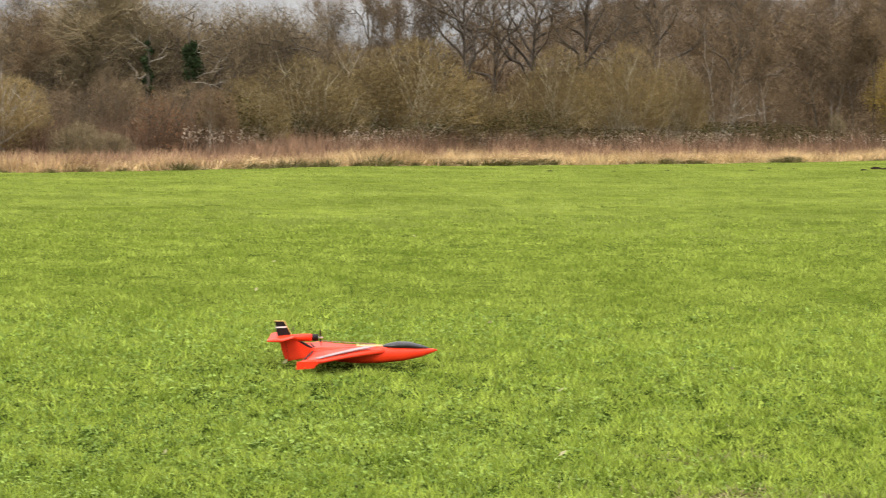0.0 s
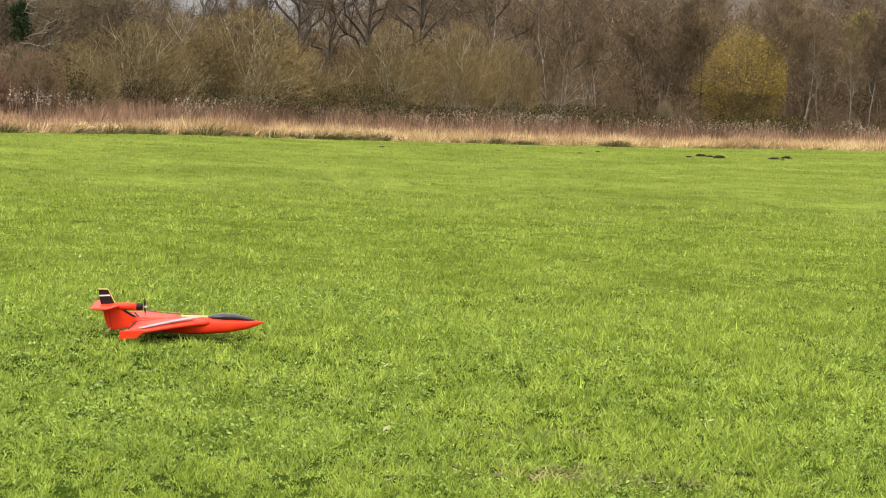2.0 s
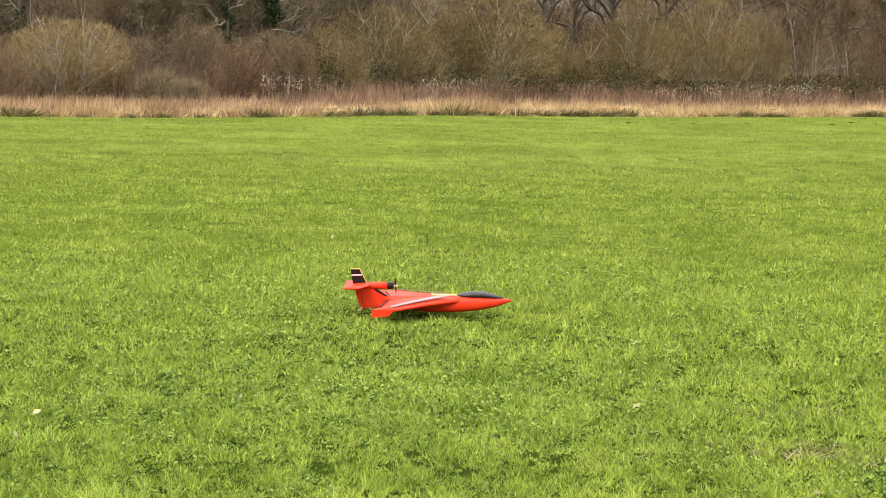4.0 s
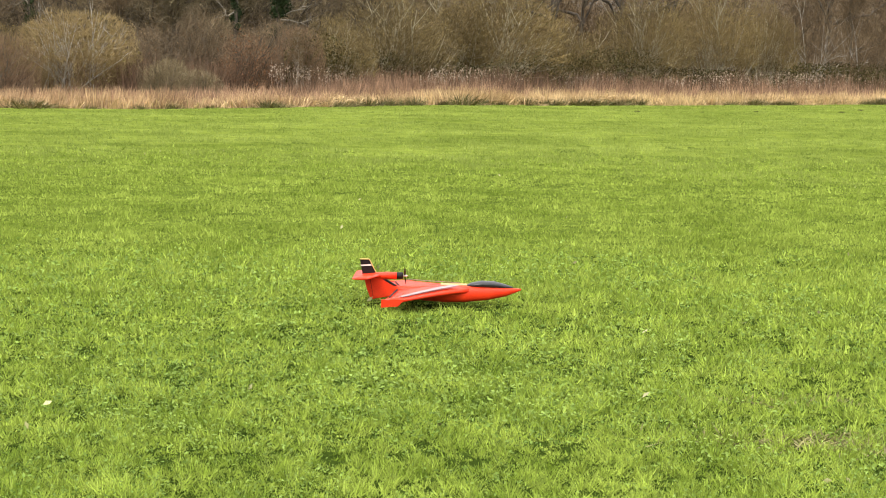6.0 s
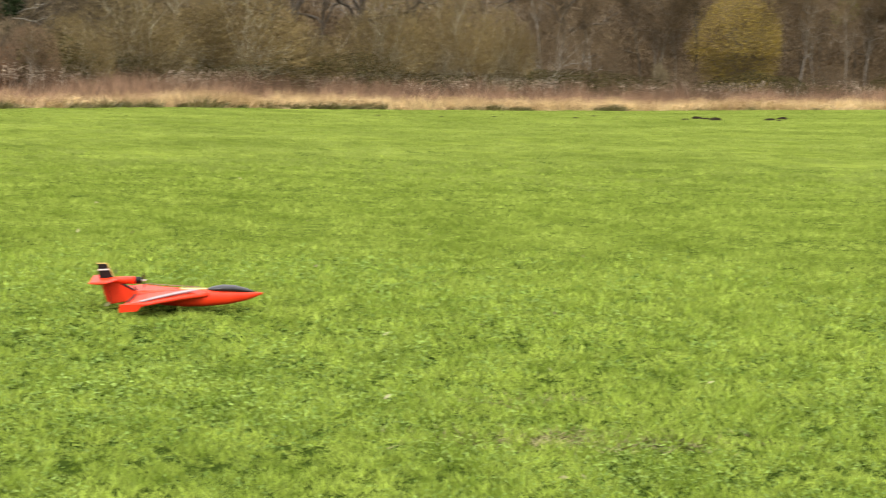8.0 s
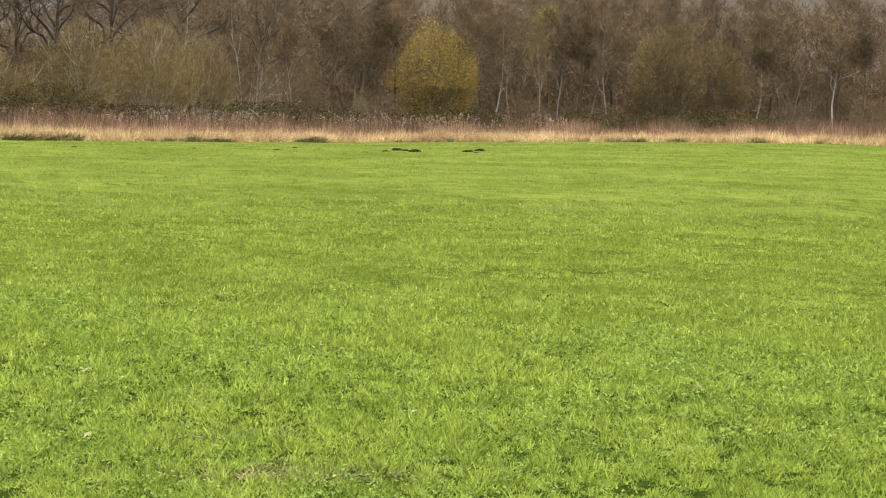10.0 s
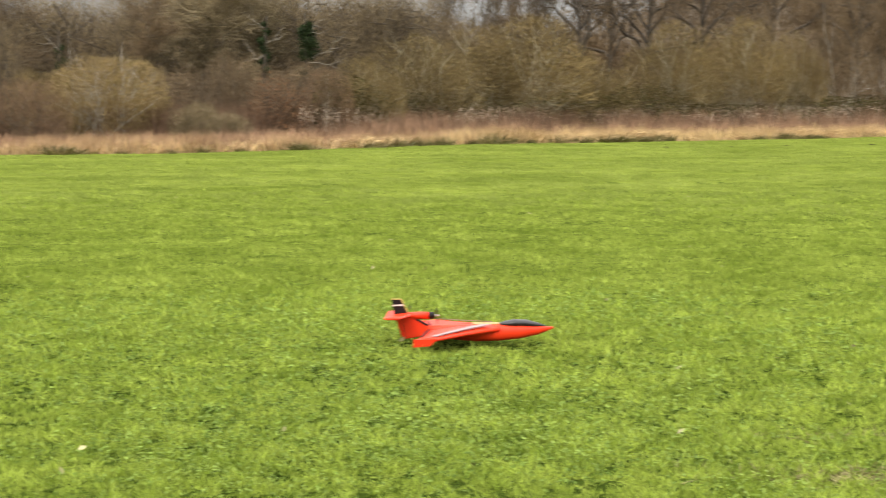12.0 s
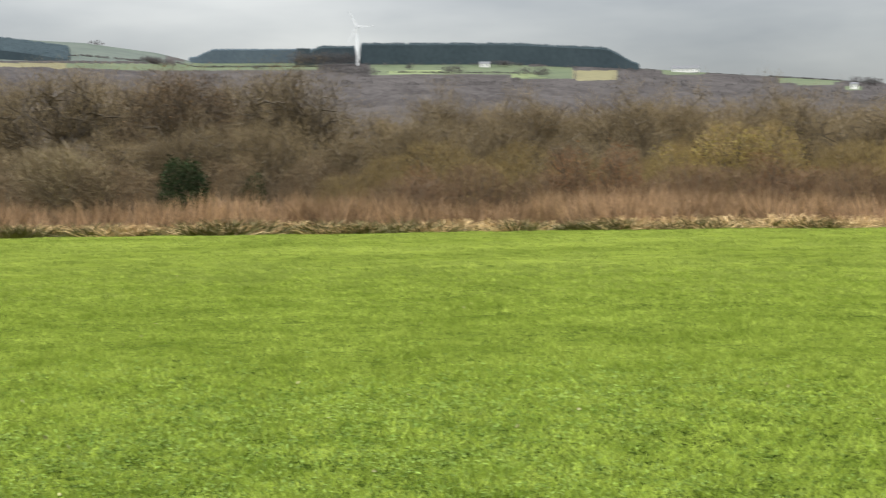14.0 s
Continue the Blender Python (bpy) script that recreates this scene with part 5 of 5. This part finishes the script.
# ---- the wood's depth and the far country ----


def wood_mass():
    """Twig haze of the wood behind the counted trees."""
    g = np.random.default_rng(401)
    s = Soup()
    n = 250000
    az = np.where(g.uniform(0, 1, n) < 0.80, g.uniform(-36, 0, n), g.uniform(0, 24, n))
    deep = smooth(-az, -6, 10)
    past = g.uniform(24, 60, n) + 12 * smooth(az, -8, 4) - 8 * smooth(-az, 9, 11) * g.uniform(0, 1, n)
    x, y = spot(az, edge_r(az) + past)
    top = 6.4 + 1.8 * lattice(x, y, 7.0, 402) - 1.2 * smooth(az, 9, 22) + deep * (2.6 + 3.8 * smooth(past, 30, 55))
    z = land(x, y) + top * g.uniform(0.02, 1.0, n) ** (1 + 0.7 * deep)
    s.slivers(np.stack([x, y, z], -1), g.normal(size=(n, 3)) * [0.6, 0.6, 0.4] + [0, 0, 0.7], g.uniform(0.3, 0.9, n), g.uniform(0.03, 0.06, n))
    # coarse dark slivers added as a backstop against bright gaps in the wood
    n = 70000
    az = g.uniform(-36, 3, n)
    x, y = spot(az, edge_r(az) + g.uniform(44, 64, n))
    z = land(x, y) + (5.0 + 2.0 * lattice(x, y, 5.0, 403)) * g.uniform(0, 1, n)
    s.slivers(np.stack([x, y, z], -1), g.normal(size=(n, 3)) * [0.5, 0.5, 0.4] + [0, 0, 0.8], g.uniform(0.8, 1.8, n), g.uniform(0.08, 0.16, n))
    return tagged(new("wood_depth", s.mesh("wood_depth", TWIG["dark"])), "dense dark brown twigs deep in the winter wood", "wood", kind="stuff")


wood_mass()


def crowns(s, x, y, z, tall, wide, g, bits, size, long=(2.0, 4.5)):
    """Ragged rounded crowns of small slivers, one after another in one mesh."""
    n = len(x)
    i = np.repeat(np.arange(n), bits)
    u = g.normal(size=(n * bits, 3))
    u[:, 2] = np.abs(u[:, 2]) - 0.25
    u = unit(u) * g.uniform(0.3, 1.0, (n * bits, 1)) ** 0.35
    at = np.stack([x[i] + u[:, 0] * wide[i] / 2, y[i] + u[:, 1] * wide[i] / 2, z[i] + tall[i] * (0.42 + 0.56 * u[:, 2])], -1)
    grown = np.clip(tall[i] / 8, 0.3, 1.0)
    at[:, 2] -= long[0] * 0.6 * grown
    s.slivers(at, g.normal(size=(n * bits, 3)) * [0.7, 0.7, 0.15] + [0, 0, 0.8], g.uniform(long[0], long[1], n * bits) * grown, size, turn=np.array([[0.0, 0.0, 1.0]]))


def far_wood():
    """Woods on the valley's far side, with copses and hedge lines between the fields."""
    g = np.random.default_rng(411)
    s = Soup()
    az = np.concatenate([g.uniform(24, 82, 1000), g.uniform(36, 82, 1200), g.uniform(36, 53.0, 300)])
    r = np.concatenate([np.sqrt(g.uniform(170 ** 2, 1150 ** 2, 1000)), np.sqrt(g.uniform(1150 ** 2, 2150 ** 2, 1200)), g.uniform(2182, 2198, 300)])
    x, y = spot(az, r)
    up = np.degrees(np.arctan2(land(x, y) - EYE, r))
    keep = (field_at(az, up + 0.02, r) < 0) & ((r > 2180) | (field_at(az, up + 0.09, r) < 0) & (field_at(az, up + 0.16, r) < 0))
    az, r, x, y, up = (v[keep] for v in (az, r, x, y, up))
    n = len(x)
    small = np.where(r > 2180, 0.30, np.where(up > 3.75, 0.72, 1.0))
    crowns(s, x, y, land(x, y) - np.where(r > 2180, 1.2, 0.0), g.uniform(5, 8.5, n) * small, g.uniform(11, 19, n) * small, g, 30, 1.1, (1.6, 3.2))
    for az0, az1, r0, r1, many, tall, wide in COPSES:
        m = int(many)
        ca, cr = g.uniform(az0, az1, m), g.uniform(0, 1, m)
        x, y = spot(ca, r0 + (r1 - r0) * (0.85 * (ca - az0) / (az1 - az0) + 0.15 * cr))
        crowns(s, x, y, land(x, y) - 0.8, tall * g.uniform(0.75, 1.15, m), wide * g.uniform(0.7, 1.3, m), g, 34, 0.9, (1.0, 2.4))
    return tagged(new("far_woods", s.mesh("far_woods", M_HAZED_WOOD)), "grey-brown winter woods filling the valley", "woods", kind="stuff")


def canopy():
    """The closed winter canopy on the far slope: one crown beside another, rising and sinking unevenly."""
    s = Soup()
    a, r = np.meshgrid(np.arange(36, 81.01, 0.14), np.concatenate([np.arange(900, 1300, 9.0), np.arange(1300, 2170, 5.5)]), indexing="ij")
    x, y = spot(a, r)
    table = np.random.default_rng(415).random((64, 64, 3))
    high = np.zeros_like(x)
    cell = 27.0
    i, j = np.floor(x / cell).astype(int), np.floor(y / cell).astype(int)
    for di in (-1, 0, 1):
        for dj in (-1, 0, 1):
            seed = table[(i + di) % 64, (j + dj) % 64]
            cx, cy = (i + di + 0.15 + 0.7 * seed[..., 0]) * cell, (j + dj + 0.15 + 0.7 * seed[..., 1]) * cell
            wide = cell * (0.62 + 0.45 * seed[..., 2])
            dome = np.sqrt(np.clip(1 - ((x - cx) ** 2 + (y - cy) ** 2) / wide ** 2, 0, 1))
            high = np.maximum(high, dome * (7.0 + 9.5 * seed[..., 2]))
    high += 0.6 * lattice(x, y, 4.1, 416) + 9.0 * (lattice(x, y, 85, 417) - 0.35)
    ground_z = land(x, y)
    slope = np.degrees(np.arctan2(ground_z - EYE, r))
    high *= 1 - 0.90 * smooth(slope - np.interp(a, *RIDGE_UP), -1.6, -0.7)
    bare = field_at(a, slope, r) >= 0
    z = ground_z + np.where(bare, -6.0, high)
    na_, nr_ = a.shape
    p, q_ = np.meshgrid(np.arange(na_ - 1), np.arange(nr_ - 1), indexing="ij")
    c = np.stack([p * nr_ + q_, p * nr_ + q_ + 1, (p + 1) * nr_ + q_ + 1, (p + 1) * nr_ + q_], -1).reshape(-1, 4)
    s.add(np.stack([x, y, z], -1), np.concatenate([c[:, [0, 2, 1]], c[:, [0, 3, 2]]]))
    ob = new("far_canopy", s.mesh("far_canopy", M_HAZED_CANOPY))
    ob.data.polygons.foreach_set("use_smooth", [True] * len(ob.data.polygons))
    return tagged(ob, "closed grey-brown canopy of the winter wood across the valley", "woods", kind="stuff")


canopy()

# copses and hedgerows: bearings, distances from one end to the other, how many crowns, their height and breadth
COPSES = [(62.60, 62.86, 2185, 2190, 5, 5, 4), (62.85, 65.0, 2125, 2140, 120, 20, 15), (62.2, 64.0, 1950, 2060, 60, 14, 16), (69.0, 70.0, 2035, 2045, 40, 9, 12), (53.3, 62.4, 2140, 2140, 36, 6, 9), (64.0, 69.0, 2128, 2120, 120, 3.2, 5), (70.0, 73.6, 2050, 1990, 90, 3.2, 5),
          (56.2, 57.2, 1985, 1990, 22, 13, 13), (59.2, 59.9, 2010, 2020, 16, 13, 12), (57.3, 58.4, 2120, 2125, 16, 9, 10), (56.3, 62.2, 2015, 2040, 90, 3.0, 5),
          (60.9, 61.1, 2080, 2085, 4, 8, 8), (45.2, 46.1, 2120, 2150, 34, 12, 11), (46.2, 48.8, 2192, 2196, 70, 3.0, 5), (71.35, 71.7, 2180, 2185, 5, 8, 9), (65.9, 66.3, 2085, 2090, 6, 7, 7)]
far_wood()


def valley_wood():
    """Nearer crowns down in the valley."""
    g = np.random.default_rng(431)
    s = Soup()
    n = 230
    az = g.uniform(35, 61, n)
    r = np.sqrt(g.uniform(150 ** 2, 330 ** 2, n))
    x, y = spot(az, r)
    z = land(x, y)
    top = EYE + r * np.tan(np.radians(g.uniform(1.8, 2.8, n) + 0.35 * smooth(az, 60, 54)))
    crowns(s, x, y, z, np.clip(top - z, 6, 22), g.uniform(8, 14, n), g, 420, 0.16, (1.0, 2.6))
    return tagged(new("valley_woods", s.mesh("valley_woods", M_VALLEY_WOOD)), "brown winter trees down in the valley", "woods", kind="stuff")


valley_wood()


def plantation(name, mat, label, az0, az1, r0, r1, n, tall, taper, seed):
    """Conifers in close rows: many small tapering crowns behind an added solid front wall."""
    g = np.random.default_rng(seed)
    s = Soup()
    az = g.uniform(az0, az1, n)
    r = g.uniform(r0 + 5.0, r1, n)
    x, y = spot(az, r)
    z = land(x, y)
    high = tall * g.uniform(0.93, 1.05, n) * (0.30 + 0.70 * smooth(az, *taper)) * (1 + 0.06 * (lattice(az * 9, r * 0.1, 1.7, seed + 1) - 0.5))
    for k in range(n):
        a = g.uniform(0, 1)
        ring = lambda rad, h, m: [(x[k] + math.cos(a + j * 2 * math.pi / m) * rad, y[k] + math.sin(a + j * 2 * math.pi / m) * rad, z[k] + h * high[k]) for j in range(m)]
        pts = ring(2.6, 0.02, 4) + ring(2.2, 0.66, 4) + [(x[k], y[k], z[k] + high[k])]
        t = []
        for j in range(4):
            e = (j + 1) % 4
            t += [(j, e, 4 + j), (e, 4 + e, 4 + j), (4 + j, 4 + e, 8)]
        s.add(pts, t)
    # continuous wall added along the front to hide dark gaps between crowns
    edge = np.linspace(az0, az1, int((az1 - az0) * 24))
    rows = []
    for k in range(5):
        d = r0 + 1.0 + 0.5 * k + 0.5 * lattice(edge * 60, edge * 0 + k, 1.0, seed + 2)
        ex, ey = spot(edge, d)
        rows.append(np.stack([ex, ey, land(ex, ey) + k / 4 * 0.93 * tall * (0.30 + 0.70 * smooth(edge, *taper))], -1))
    many = len(edge)
    p, q_ = np.meshgrid(np.arange(4), np.arange(many - 1), indexing="ij")
    c = np.stack([p * many + q_, p * many + q_ + 1, (p + 1) * many + q_ + 1, (p + 1) * many + q_], -1).reshape(-1, 4)
    s.add(np.concatenate(rows), np.concatenate([c[:, [0, 1, 2]], c[:, [0, 2, 3]]]))
    ob = new(name, s.mesh(name, mat))
    ob.data.polygons.foreach_set("use_smooth", [True] * len(ob.data.polygons))
    return tagged(ob, label, "plantation", kind="stuff")


plantation("conifer_plantation", M_HAZED_PINE, "dark conifer plantation along the far ridge", 53.2, 62.6, 2160, 2188, 3600, 26.5, (53.1, 54.4), 421)
plantation("young_plantation", M_PALE_HAZED_PINE, "pale haze-tinted conifer plantation along the far ridge", 64.0, 68.4, 2185, 2225, 1600, 18.0, (68.5, 67.5), 424)
plantation("ridge_plantation", M_HAZED_PINE, "dark conifers on the ridge beside the wind turbine", 62.84, 64.5, 2160, 2188, 700, 22.5, (64.9, 63.9), 433)
plantation("hill_plantation", M_HAZED_PINE, "dark plantation on the hillside", 72.4, 76.5, 1930, 2120, 2300, 10.5, (72.0, 74.8), 429)
plantation("ridge_conifers", M_HAZED_PINE, "few dark conifers standing over the ridge wood", 64.35, 64.8, 2150, 2160, 9, 23.0, (63.0, 64.0), 427)


def wind_turbine():
    ob = new("wind_turbine")
    s = Soup()
    s.tube([(0, 0, -2), (0, 0, 25), (0, 0, 50)], [1.9, 1.4, 0.9], 12)
    child("tower", s.mesh("turbine_tower", M_TURBINE), ob)
    part("nacelle", box(bmesh.new(), (-1.6, -3.5, 48.6), (1.6, 4.0, 52.0), 0.5), M_TURBINE, ob)
    for turn in (2, 118, 242):
        bm = bmesh.new()
        slab(bm, [(0, 0, -0.7), (4, 0, -1.5), (22, 0, -0.3), (22, 0, 0.1), (4, 0, 0.9), (0, 0, 0.7)], 0.7, axis=1)
        bmesh.ops.transform(bm, matrix=pose(0, -4.2, 50.3, 0, -turn, 0), verts=bm.verts)
        part("blade", bm, M_TURBINE, ob)
    return tagged(ob, "white three-bladed wind turbine on the far ridge", "wind turbine")


TURBINE = wind_turbine()
set_at(TURBINE, 62.75, 2130, 62.75)


def farmhouse(name, length, depth, wall, label):
    ob = new(name)
    part("wall", box(bmesh.new(), (-length / 2, -depth / 2, -1), (length / 2, depth / 2, wall)), M_WHITE_WALL, ob)
    bm = bmesh.new()
    h = depth * 0.38
    ends = []
    for x in (-length / 2 - 0.4, length / 2 + 0.4):
        ends.append([bm.verts.new((x, -depth / 2 - 0.4, wall + 0.004)), bm.verts.new((x, depth / 2 + 0.4, wall + 0.004)), bm.verts.new((x, 0, wall + h))])
    a, b = ends
    bm.faces.new(a), bm.faces.new(b)
    for i in range(3):
        bm.faces.new((a[i], a[(i + 1) % 3], b[(i + 1) % 3], b[i]))
    part("roof", bm, M_SLATE, ob)
    count = max(2, int(length / 5))
    for i in range(count):
        x = -length / 2 + length * (i + 0.5) / count
        part("window", box(bmesh.new(), (x - 0.6, -depth / 2 - 0.06, wall * 0.35), (x + 0.6, -depth / 2 + 0.1, wall * 0.75)), M_DARK_GLASS, ob)
    return tagged(ob, label, "house")


for name, az, r, ln, dp, wl_, lb in (("farmhouse", 58.4, 2118, 13, 8, 4.0, "white farmhouse below the plantation"), ("farm_shed", 51.6, 2185, 34, 12, 4.0, "long pale farm shed on the ridge"),
                                   ("hill_cottage", 46.04, 2060, 9, 7, 5.5, "white cottage beside dark trees on the hill"), ("cottage", 67.2, 330, 3.6, 5, 3.0, "small white cottage glimpsed through trees")):
    set_at(farmhouse(name, ln, dp, wl_, lb), az, r, az)

# ---- molehills ----


def molehill(seed):
    g = np.random.default_rng(seed)
    bm = bmesh.new()
    bmesh.ops.create_icosphere(bm, subdivisions=3, radius=0.28)
    for v in bm.verts:
        k = 1 + (noise.noise(v.co * 7 + Vector((seed, 0, 0))) * 0.35)
        v.co = Vector((v.co.x * k, v.co.y * k, max(v.co.z, -0.1) * 0.55 * k))
    me = bpy.data.meshes.new("molehill")
    bm.to_mesh(me)
    bm.free()
    me.materials.append(M_EARTH)
    return tagged(new("molehill", me), "low dark heap of fresh mole earth on the grass", "molehill", group="molehills")


MOLE = molehill(5)
for i, (az, r, size) in enumerate([(-13.9, 76, 1.0), (-13.5, 74, 0.7), (-14.2, 75, 0.8), (-14.5, 73, 1.1), (-16.3, 74, 0.9), (-16.7, 76, 1.0), (-16.6, 72, 0.6),
                                   (-9.8, 76, 0.6), (-10.4, 80, 0.6), (-11.2, 79, 0.5), (-7.0, 76, 0.6), (-5.2, 74, 0.5), (-3.0, 72, 0.6)]):
    if i:
        copy_at(MOLE, az, r, i * 50, size)
    else:
        set_at(MOLE, az, r, 0, size)
